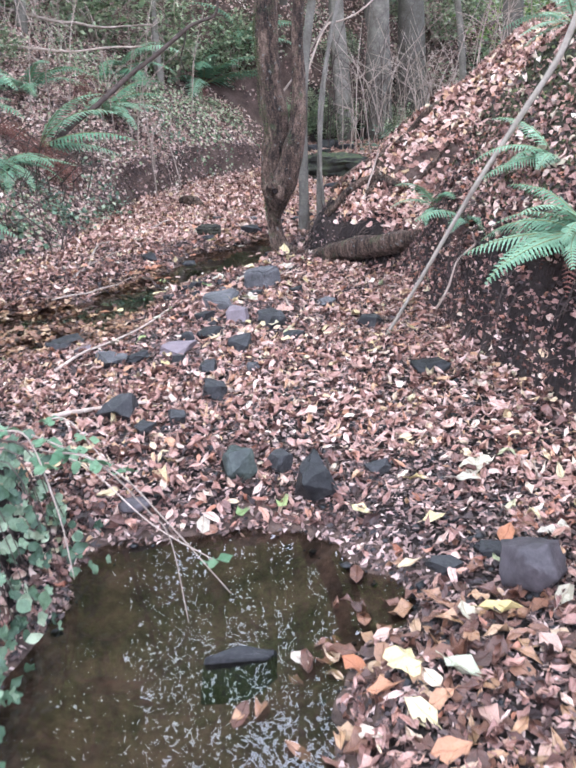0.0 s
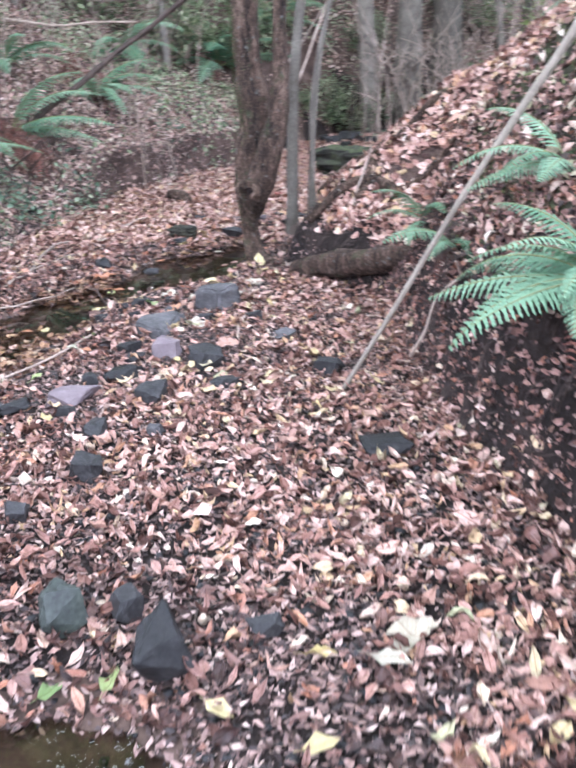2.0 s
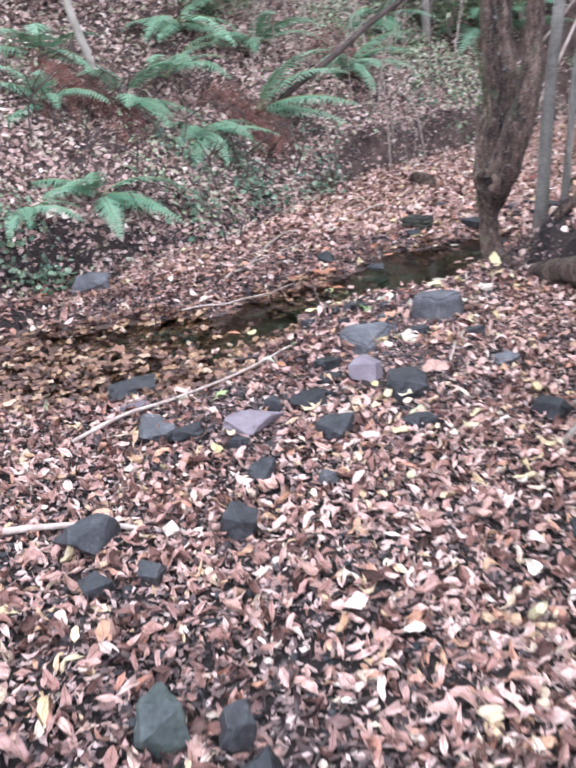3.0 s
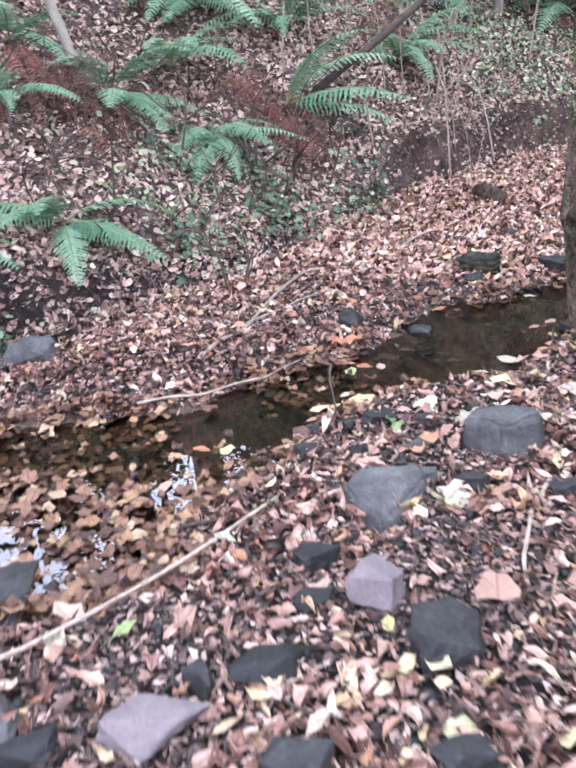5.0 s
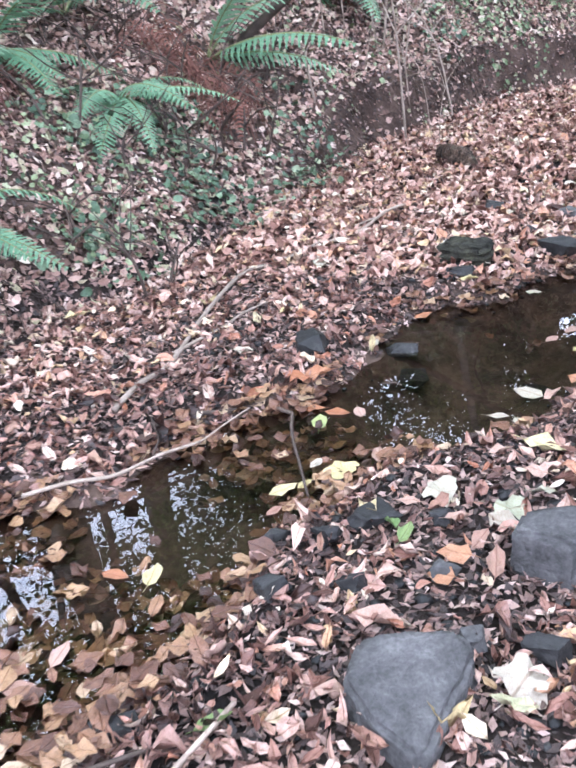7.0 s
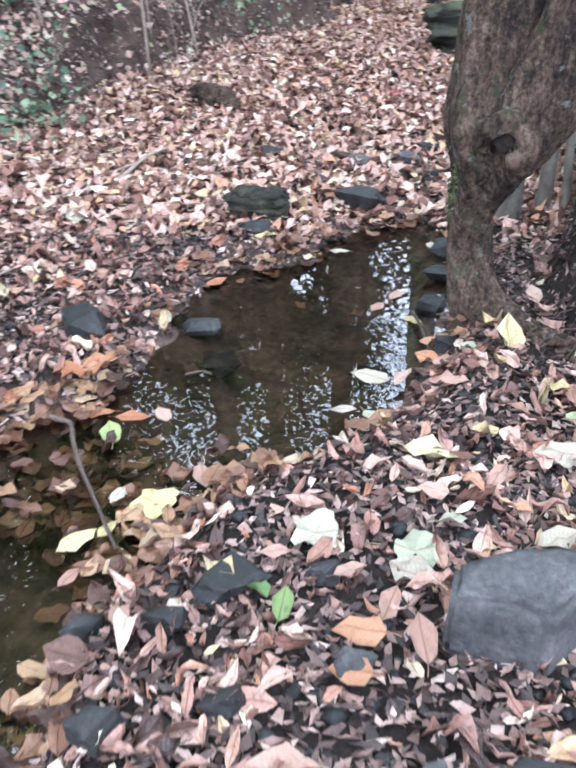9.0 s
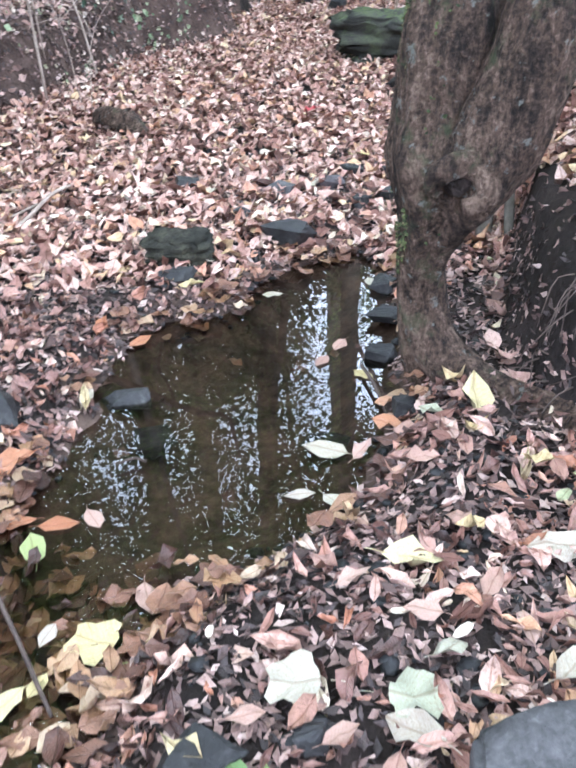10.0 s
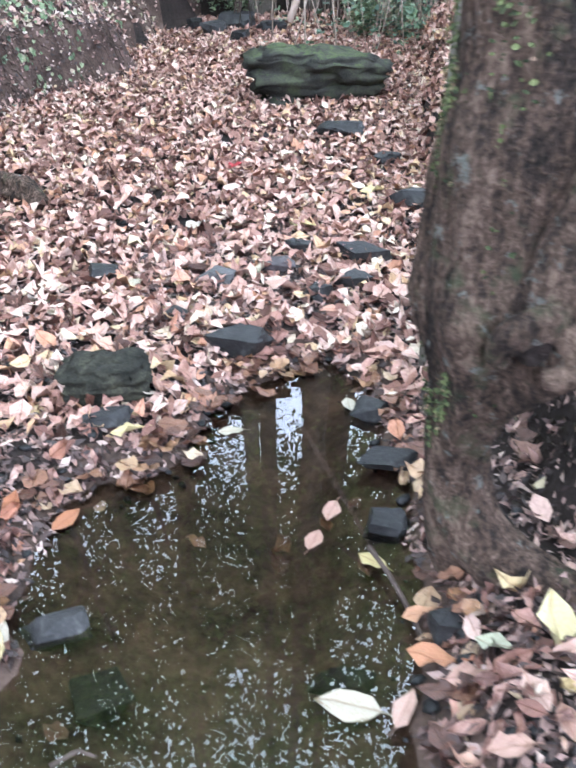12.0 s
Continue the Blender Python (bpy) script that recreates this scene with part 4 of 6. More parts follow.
def slab(x, y, yaw, outline, h, tone, lean=0.0):
    """A flat broken stone with the given outline, its top edges chipped."""
    bm = bmesh.new()
    low = [bm.verts.new((px * 1.08, py * 1.08, -0.05)) for px, py in outline]
    top = [bm.verts.new((px, py, h + 0.06 * py + 0.05 * px)) for px, py in outline]
    n = len(outline)
    for i in range(n):
        bm.faces.new((low[i], low[(i + 1) % n], top[(i + 1) % n], top[i]))
    bm.faces.new(top)
    bm.faces.new(low[::-1])
    bmesh.ops.recalc_face_normals(bm, faces=bm.faces)
    bmesh.ops.bevel(bm, geom=bm.edges[:], offset=0.012, segments=2, affect="EDGES")
    bmesh.ops.triangulate(bm, faces=bm.faces)
    for _ in range(3):
        bmesh.ops.subdivide_edges(bm, edges=[e for e in bm.edges if e.calc_length() > 0.025], cuts=1)
        bmesh.ops.triangulate(bm, faces=bm.faces)
    off = Vector((x * 7, y * 5, 3))
    for v in bm.verts:
        v.co.z += 0.018 * noise.noise(v.co * 9 + off) + 0.007 * noise.noise(v.co * 28 + off)
        v.co.x += 0.01 * noise.noise(v.co * 16 - off)
        v.co.y += 0.01 * noise.noise(v.co * 15 + 2 * off)
    me = bpy.data.meshes.new("stone")
    for f in bm.faces:
        f.smooth = True
    bm.to_mesh(me)
    bm.free()
    ob = part("stone", me, ROCKS[tone], m=pose(x, y, float(land(np.array([x]), np.array([y]))[0]), lean, 0, yaw))
    return tagged(ob, "large " + STONE_WORDS[tone], "stone", "stones of the stream bed")


slab(-0.45, 6.28, 19, [(-0.14, 0.03), (-0.09, -0.08), (-0.005, -0.18), (0.08, -0.05), (0.15, 0.06), (0.12, 0.13), (0.0, 0.16), (-0.09, 0.16)], 0.07, "grey")

slab(-0.15, 6.8, 0, [(-0.14, -0.03), (0.015, -0.085), (0.145, 0.015), (0.11, 0.08), (-0.01, 0.085), (-0.115, 0.05)], 0.14, "grey")


def ground_at(x, y):
    return float(land(np.array([x]), np.array([y]))[0])


def ledge(x, y, w, d, h, yaw, slope, label, mat):
    """A layered boulder: worn ledges of dark rock with moss on the top."""
    nx, nz = 64, 30
    verts, faces = [], []
    for j in range(nz + 1):
        q = j / nz
        step = 0.05 * math.sin(q * 33) + 0.03 * math.sin(q * 71 + 1)
        for i in range(nx):
            a = 2 * math.pi * i / nx
            ca, sa = math.cos(a), math.sin(a)
            box = 1 / max(abs(ca), abs(sa)) ** 0.6
            r = 0.84 + 0.3 * min(q, 0.55) + step - (1.05 * max(0, q - 0.6) / 0.4) ** 2 * 0.93
            px, py = ca * box * w / 2 * r, sa * box * d / 2 * r
            pz = h * min(q, 0.6 + (q - 0.6) * 0.6) / 0.84 * (1 - slope * (px / w + 0.5)) - 0.03
            at = Vector((px / w * 5 + x, py / w * 5 + y, pz / w * 9))
            k = noise.noise(at) + 0.5 * noise.noise(at * 2.7)
            verts.append((px + 0.08 * w * k, py + 0.09 * w * k, pz + 0.035 * w * noise.noise(at * 1.7 + Vector((9, 2, 4)))))
    for j in range(nz):
        for i in range(nx):
            a, b = j * nx + i, j * nx + (i + 1) % nx
            faces.append((a, b, b + nx, a + nx))
    faces.append(tuple(range(nz * nx, nz * nx + nx)))
    ob = part("boulder", raw_mesh("boulder", verts, faces), mat, m=pose(x, y, ground_at(x, y), 0, 0, yaw))
    return tagged(ob, label, "boulder")


ledge(0.98, 13.15, 1.0, 0.55, 0.46, -6, 0.3, "long layered dark boulder capped with green moss", ROCKS["moss"])
DULL_MOSS = surface("dull_mossy_stone", [(0.36, (0.014, 0.014, 0.012)), (0.5, (0.036, 0.034, 0.025)), (0.64, (0.085, 0.08, 0.055))], 14, 90, 0.85, 1.0, 0.014, 0.2)
ledge(-0.72, 9.12, 0.25, 0.18, 0.17, -8, 0.1, "dark mossy block of stone at the water's edge", DULL_MOSS)
drift = part("driftwood", raw_mesh("driftwood", *tube([(-1.22, 11.38, -0.11), (-1.14, 11.3, -0.1), (-1.02, 11.16, -0.12), (-0.93, 11.04, -0.15)], [0.035, 0.062, 0.066, 0.03], 24, 40, 0.12, 0.35, 4)), BARK)
tagged(drift, "short rotten brown log half buried in leaves", "log")


def pebbles():
    """Small gravel in the bare patches of the bed."""
    k = 12000
    x, y = rng.uniform(-2.2, 1.3, k), rng.uniform(1.7, 11.5, k)
    bare = bareness(x, y)
    ok = (bank_by(x, y) < 0) & (pool_depth(x, y) < 0.12) & (rng.random(k) < 0.25 + 0.75 * ease(0.0, 0.5, bare))
    x, y = x[ok], y[ok]
    k = len(x)
    bm = bmesh.new()
    bmesh.ops.create_icosphere(bm, subdivisions=1, radius=0.5)
    base = np.array([v.co for v in bm.verts])
    tri = np.array([[v.index for v in f.verts] for f in bm.faces])
    bm.free()
    s = (0.01 + 0.04 * rng.random(k) ** 2.5) * np.stack([rng.uniform(0.7, 1.4, k), rng.uniform(0.7, 1.2, k), rng.uniform(0.3, 0.7, k)])
    local = (base[None] * rng.uniform(0.7, 1.15, (k, len(base), 1))) * s.T[:, None]
    a = rng.uniform(0, 6.28, k)
    wx = local[..., 0] * np.cos(a)[:, None] - local[..., 1] * np.sin(a)[:, None] + x[:, None]
    wy = local[..., 0] * np.sin(a)[:, None] + local[..., 1] * np.cos(a)[:, None] + y[:, None]
    wz = local[..., 2] + (land(x, y) + 0.008)[:, None]
    faces = (tri[None] + (np.arange(k) * len(base))[:, None, None]).reshape(-1, 3)
    ob = part("gravel", big_mesh("gravel", np.stack([wx, wy, wz], -1).reshape(-1, 3), faces), ROCKS["dark"])
    tagged(ob, "small dark wet gravel in the bare patches of the bed", "gravel", kind="stuff")


pebbles()


# ---- trees ----
def foliage(name, centre, radius, count, leaf, clumps, seed, squash=0.75):
    """An uneven crown: clumps of small leaves with gaps between."""
    r = np.random.default_rng(seed)
    c = r.normal(0, 1, (clumps, 3))
    c = c / np.linalg.norm(c, axis=1, keepdims=True) * r.uniform(0.25, 1.0, (clumps, 1)) ** 0.6 * radius * np.array([1, 1, squash])
    who = r.integers(0, clumps, count)
    p = c[who] + r.normal(0, radius * 0.16, (count, 3)) * np.array([1, 1, 0.7]) + np.array(centre)
    fr = turn_to(np.tile([0, 0, 1.0], (count, 1)), r.uniform(0, 6.28, count), np.abs(r.normal(0, 0.6, count)).clip(0, 1.3), r.uniform(0, 6.28, count))
    sh = np.array([(-0.5, 0, 0), (0, -0.3, 0.05), (0.5, 0, 0), (0, 0.3, 0.05)])
    w = np.einsum("nij,kj->nki", fr, sh) * (leaf * r.uniform(0.6, 1.4, count))[:, None, None] + p[:, None]
    return big_mesh(name, w.reshape(-1, 3), np.arange(count * 4).reshape(-1, 4))


CROWNS = [foliage("crown", (0, 0, 0), 2.6, 7200, 0.105, 150, s) for s in (1, 2, 3)]
THIN_CROWNS = [foliage("crown", (0, 0, 0), 2.6, 2700, 0.09, 110, s) for s in (7, 8)]
BUSHES = [foliage("foliage", (0, 0, 0.55), 0.8, 2600, 0.075, 40, s, 0.6) for s in (4, 5)]


def background_tree(x, y, h, r, lean, seed, label, crown_at=0.75, crown_scale=1.0, mat=None, dense=False):
    rr = random.Random(seed)
    z = float(land(np.array([x]), np.array([y]))[0]) - 0.15
    t = thing("tree", pose(x, y, z), label, "tree", "trees of the gully")
    pts = [(0, 0, 0), (lean * 0.1 + rr.uniform(-.1, .1), rr.uniform(-.1, .1), h * 0.25), (lean * 0.4, rr.uniform(-.2, .2), h * 0.5), (lean, rr.uniform(-.3, .3), h)]
    part("trunk", raw_mesh("trunk", *tube(pts, [r * 1.5, r * 1.05, r, r * 0.8, r * 0.3], 12, 22, 0.1, 0.15, seed)), mat or STEM, t)
    for k in range(4):
        a, s = rr.uniform(0, 6.28), rr.uniform(0.45, 0.85)
        b = Vector((lean * s * s, 0, h * s))
        e = b + Vector((math.cos(a), math.sin(a), 0.6)) * rr.uniform(1.2, 2.4)
        part("limb", raw_mesh("limb", *tube([b, (b + e) / 2 + Vector((0, 0, 0.2)), e], [r * 0.45, r * 0.3, r * 0.1], 6, 9)), mat or STEM, t)
    crown = THIN_CROWNS[seed % 2] if not dense and (crown_scale < 1.2 or -5 < x < 6 and y > 13) else CROWNS[seed % 3]
    part("crown", crown, CROWN, t, m=Matrix.Translation((lean * crown_at, 0, h * crown_at)) @ Matrix.Rotation(rr.uniform(0, 6.28), 4, "Z") @ Matrix.Diagonal((crown_scale, crown_scale, crown_scale * 1.1, 1)))
    return t


def main_tree():
    t = thing("tree", pose(0, 0, 0), "brown-barked leaning streamside tree with moss and a curled knot", "tree", "trees of the gully")
    main = tube([(0.02, 8.24, -0.28), (-0.02, 8.23, -0.12), (-0.03, 8.22, 0.06), (-0.02, 8.2, 0.18), (0.005, 8.18, 0.3), (0.01, 8.18, 0.42), (0.025, 8.19, 0.58), (0.045, 8.2, 0.78), (0.045, 8.21, 1.0), (0.02, 8.22, 1.3), (0.01, 8.25, 1.7), (0.08, 8.3, 2.4), (0.5, 8.4, 4.2), (1.0, 8.6, 7.0)],
                [0.07, 0.065, 0.06, 0.078, 0.118, 0.14, 0.138, 0.13, 0.118, 0.104, 0.098, 0.094, 0.08, 0.05], 80, 230, 0.09, 0.2, 2)
    part("trunk", raw_mesh("trunk", *main), BARK, t)
    second = tube([(0.0, 8.14, 0.22), (0.045, 8.1, 0.34), (0.10, 8.06, 0.47), (0.15, 8.04, 0.62), (0.20, 8.04, 0.78), (0.245, 8.06, 0.95), (0.27, 8.1, 1.3), (0.30, 8.15, 1.9), (0.5, 8.2, 3.0), (0.9, 7.9, 5.0)],
                  [0.04, 0.095, 0.105, 0.10, 0.092, 0.078, 0.056, 0.048, 0.042, 0.025], 48, 140, 0.10, 0.18, 5)
    part("stem", raw_mesh("stem", *second), BARK, t)
    ring = []
    for k in range(13):
        a = math.radians(-80 + k * 25)
        ring.append((0.0 + 0.062 * math.cos(a), 7.992 - 0.02 * math.cos(a) + 0.012 * math.sin(2 * a), 0.40 + 0.05 * math.sin(a)))
    part("knot", raw_mesh("knot", *tube(ring, [0.018, 0.034, 0.032, 0.028, 0.016], 14, 60, 0.12, 0.35, 3)), BARK, t, "curled grey callus round a dark knot")
    # Convex cap in near-black soil: its colour paints the shade of a hole.
    part("knot_shade_plug", raw_mesh("knot_shade_plug", *tube([(0.0, 8.04, 0.40), (0.0, 7.992, 0.40), (0.0, 7.986, 0.40)], [0.034, 0.03, 0.008], 14, 8, 0.1, 0.2, 1)), SOIL, t, "near-black plug standing for the shade inside the knot")
    root = tube([(-0.02, 8.22, 0.1), (-0.015, 8.21, -0.03), (0.02, 8.17, -0.13), (0.09, 8.09, -0.2), (0.19, 7.98, -0.225), (0.31, 7.82, -0.2), (0.46, 7.56, -0.11), (0.66, 7.26, -0.02), (0.92, 7.0, 0.06), (1.15, 6.75, 0.15)],
                [0.055, 0.066, 0.074, 0.078, 0.072, 0.068, 0.085, 0.095, 0.085, 0.05], 32, 130, 0.09, 0.18, 9)
    part("root", raw_mesh("root", *root), BARK, t, "thick bare root along the undercut bank")
    for k, (ax, ay, bx, by, r) in enumerate([(0.45, 7.9, 1.5, 7.35, 0.035), (0.5, 8.2, 1.7, 7.8, 0.04), (0.75, 7.75, 1.35, 7.85, 0.03), (0.6, 8.6, 1.9, 8.1, 0.035)]):
        pts = []
        for i in range(6):
            s = i / 5
            px, py = ax + (bx - ax) * s + 0.05 * math.sin(5 * s + k), ay + (by - ay) * s + 0.08 * math.sin(7 * s + 2 * k)
            pts.append((px, py, float(land(np.array([px]), np.array([py]))[0]) + 0.015 + 0.02 * math.sin(9 * s + k)))
        part("root", raw_mesh("root", *tube(pts, [r, r * 1.1, r * 0.8, r * 0.4], 10, 30, 0.1, 0.2, k)), BARK, t)
    part("crown", THIN_CROWNS[1], CROWN, t, m=Matrix.Translation((0.4, 8.0, 6.3)))
    return t


main_tree()

k = 7000
a, z = rng.normal(math.pi * 1.06, 0.42, k), rng.uniform(0.1, 2.2, k)
near = np.interp(z, [0.06, 0.18, 0.3, 0.42, 0.78, 1.3, 2.4], [0.06, 0.078, 0.118, 0.14, 0.13, 0.12, 0.11]) * 1.03
cx, cy = np.interp(z, [0.06, 0.18, 0.3, 0.42, 0.78, 1.3, 1.7, 2.4], [-0.03, -0.02, 0.005, 0.01, 0.045, 0.02, 0.01, 0.08]), np.interp(z, [0.06, 0.3, 0.78, 1.7, 2.4], [8.22, 8.18, 8.2, 8.25, 8.3])
keep = vnoise(a * 0.5, z, 0.18, 50) + 0.5 * vnoise(a, z, 0.07, 51) > 0.1
a, z, near, cx, cy = a[keep], z[keep], near[keep], cx[keep], cy[keep]
out = np.stack([np.cos(a), np.sin(a), 0 * a + 0.25], -1)
out /= np.linalg.norm(out, axis=1, keepdims=True)
trunk_moss = scatter("moss", cx + near * np.cos(a), cy + near * np.sin(a), z, out, rng.uniform(0.006, 0.016, len(a)), 0.6, SHAPES[:3], MOSS_TUFT)
tagged(trunk_moss, "green moss on the weather side of the trunk", "moss", kind="stuff")
# thin stems just behind the streamside tree
for x, y, h, r, lean, seed in ((0.27, 9.05, 7, 0.04, 1.1, 11), (0.42, 9.1, 6.5, 0.022, 1.4, 12), (0.5, 9.0, 5, 0.014, 0.6, 14)):
    background_tree(x, y, h, r, lean, seed, "slender grey sapling behind the streamside tree", 0.95, 0.6)
# Crowns out of view, placed to block sky from the pools' reflections.
for x, y, h, r, lean, seed in ((-1.8, 15.5, 7, 0.05, 0.6, 51), (0.4, 19.0, 8, 0.06, -0.6, 52), (3.6, 16.8, 7.5, 0.06, -0.8, 53), (-3.6, 14.0, 7, 0.06, 0.8, 54), (4.6, 11.0, 7, 0.06, -0.5, 55), (-4.8, 8.0, 7, 0.06, 0.5, 56), (2.2, 19.5, 9, 0.07, 0.2, 57), (-1.2, 21, 9, 0.07, 0.2, 58),
                               (-5.6, 9.2, 5.5, 0.06, 0.3, 71), (-6.6, 11.6, 5.5, 0.06, 0.2, 72), (-7.2, 7.0, 6, 0.07, 0.3, 73), (-5.2, 7.4, 5.0, 0.05, -0.2, 74),
                               (-5.2, 16.0, 4.6, 0.06, 0.2, 75), (-7.0, 14.2, 5.5, 0.06, 0.2, 76), (-4.2, 18.6, 6, 0.07, 0.3, 77), (-8.4, 11.6, 6, 0.07, 0.2, 78), (-6.4, 18.2, 7, 0.08, 0.3, 79)):
    background_tree(x, y, h, r, lean, seed, "thin understory tree, low leafy crown added to screen reflected sky", 0.8, 1.1 if seed > 70 else 1.0, None, seed > 74 or seed in (52, 57))
# Trees beside and behind the camera are unseen, added to shade the near bed.
for x, y, h, r, lean, seed in ((1.45, 17.6, 13, 0.13, -0.5, 21), (2.1, 17.7, 14, 0.19, -0.7, 22), (2.9, 18.6, 14, 0.22, -0.9, 23), (0.2, 21, 14, 0.2, -0.5, 24), (-2.2, 22, 13, 0.22, -0.6, 25),
                               (-4.5, 17, 12, 0.2, -0.4, 26), (-6, 12, 12, 0.22, 3.4, 27), (5.5, 13, 13, 0.25, -3.0, 28), (6, 8, 12, 0.24, -3.0, 29), (4.8, 22, 14, 0.25, 0.5, 30),
                               (-5.5, 5, 12, 0.22, 2.6, 31), (4.5, 2, 12, 0.22, -2.8, 32), (-4.5, -2, 12, 0.22, 3.2, 33), (3.5, -5, 13, 0.24, -0.5, 34), (-1.5, 28, 15, 0.25, 0.4, 35), (3, 30, 15, 0.28, 0, 36), (-7, 27, 14, 0.25, 0, 37), (8, 28, 15, 0.3, 0, 38),
                               (-9, 19, 13, 0.25, 0.5, 39), (9, 18, 13, 0.25, -0.5, 40), (-10, 8, 13, 0.25, 0.4, 41), (9.5, 4, 13, 0.25, -0.4, 42), (-9, -3, 13, 0.25, 0.4, 43), (0, -9, 13, 0.25, 0, 44), (4.4, 16.5, 12, 0.16, 0.2, 45)):
    background_tree(x, y, h, r, lean, seed, "tall grey-barked gully tree, some added out of view to screen the sky", 0.74, 1.45)


for x, y, h, lean, seed in ((-2.4, 20.5, 4.4, 0.2, 61), (0.6, 21.8, 4.6, 0.1, 62), (3.4, 21.5, 4.6, -0.2, 63), (-5.4, 18.5, 5, 0.3, 64), (6.6, 19.5, 5, -0.3, 65), (-1.0, 26, 5, 0, 66), (4.5, 26.5, 5, 0, 67), (-6.5, 24, 7, 0, 68), (9.5, 24, 7, 0, 69)):
    background_tree(x, y, h, 0.08, lean, seed, "bushy evergreen tree closing the gully upstream", 0.55, 0.62 if seed in (62, 63) else 0.95, None, True)


# ---- shrubs closing the view upstream ----
def shrub(x, y, size, seed, label="leafy green shrub on the gully bank"):
    r = random.Random(seed)
    t = thing("shrub", pose(x, y, ground_at(x, y) - 0.03, 0, 0, r.uniform(0, 360)), label, "shrub", "shrubs of the bank")
    t.scale = (size, size, size * r.uniform(0.9, 1.3))
    stems = []
    for k in range(7):
        a = r.uniform(0, 6.28)
        e = (0.6 * math.cos(a), 0.6 * math.sin(a), r.uniform(0.6, 1.1))
        stems.append(tube([(0, 0, 0), (e[0] * 0.3, e[1] * 0.3, e[2] * 0.6), e], [0.02, 0.014, 0.005], 5, 8))
    part("stem_tangle", raw_mesh("stems", *joined(*stems)), TWIG, t)
    part("foliage", BUSHES[seed % 2], HERB, t)
    return t


for k, (x, y, size) in enumerate([(-0.6, 17.6, 1.0), (-1.6, 16.4, 1.1), (-2.8, 15.6, 1.2), (-1.2, 19.5, 1.6), (-3.4, 18.5, 1.7), (0.6, 19.6, 1.3), (-4.2, 13.6, 1.3), (-5.4, 15.5, 1.6), (-5.5, 19.5, 2.0), (2.2, 20.5, 1.6),
                                  (3.6, 19.8, 1.2), (4.5, 18.6, 1.3), (5.6, 15.6, 1.2), (5.2, 12.0, 1.0), (6.2, 19.5, 1.9), (-5.0, 10.6, 1.1), (-3.7, 12.2, 0.7), (-0.2, 22.5, 2.2), (4.0, 24.0, 2.2), (-3, 23, 2.2), (7.5, 23, 2.3), (1.5, 18.6, 0.6), (3.0, 17.4, 0.6), (2.4, 16.0, 0.5), (0.6, 17.5, 0.6), (1.0, 17.7, 0.7), (1.6, 17.9, 0.7), (2.2, 18.0, 0.7)]):
    shrub(x, y, size, k)


def thicket(n, xr, yr, height, seed, mat, label):
    """A tangle of thin bare stems."""
    r = random.Random(seed)
    pieces = []
    for _ in range(n):
        x, y = r.uniform(*xr), r.uniform(*yr)
        z, h = ground_at(x, y), height * r.uniform(0.35, 1.1)
        a, lean = r.uniform(0, 6.28), h * r.uniform(0.1, 0.8)
        e = (x + math.cos(a) * lean, y + math.sin(a) * lean, z + h)
        m = (x + math.cos(a) * lean * 0.3 + r.uniform(-.08, .08), y + math.sin(a) * lean * 0.3, z + h * 0.6)
        q = r.uniform(0.003, 0.011)
        pieces.append(tube([(x, y, z - 0.03), m, e], [q, q * 0.8, q * 0.4], 5, 8))
        for _ in range(2):
            b = r.uniform(0, 6.28)
            pieces.append(tube([m, (m[0] + 0.2 * math.cos(b), m[1] + 0.2 * math.sin(b), m[2] + 0.12), (m[0] + 0.5 * math.cos(b), m[1] + 0.5 * math.sin(b), m[2] + r.uniform(0, 0.4))], [q * 0.6, q * 0.5, q * 0.2], 4, 5))
    return tagged(part("thicket", raw_mesh("thicket", *joined(*pieces)), mat), label, "thicket", kind="stuff")


thicket(80, (1.2, 3.6), (14.6, 18.5), 2.2, 1, TWIG, "tangle of thin pale bare stems upstream")
thicket(60, (0.9, 2.6), (16.5, 18.5), 2.5, 2, DARK_TWIG, "tangle of thin dark stems round the tree bases")
thicket(130, (-5.5, -1.2), (11.5, 18), 1.6, 3, TWIG, "tangle of thin pale stems on the fern bank")
thicket(70, (-4.2, -2.2), (8.3, 11.5), 0.5, 4, DARK_TWIG, "low dark bare stems among the bank ferns")
thicket(40, (2.5, 5.5), (11, 16), 1.8, 5, TWIG, "thin bare stems on the crest of the leaf slope")


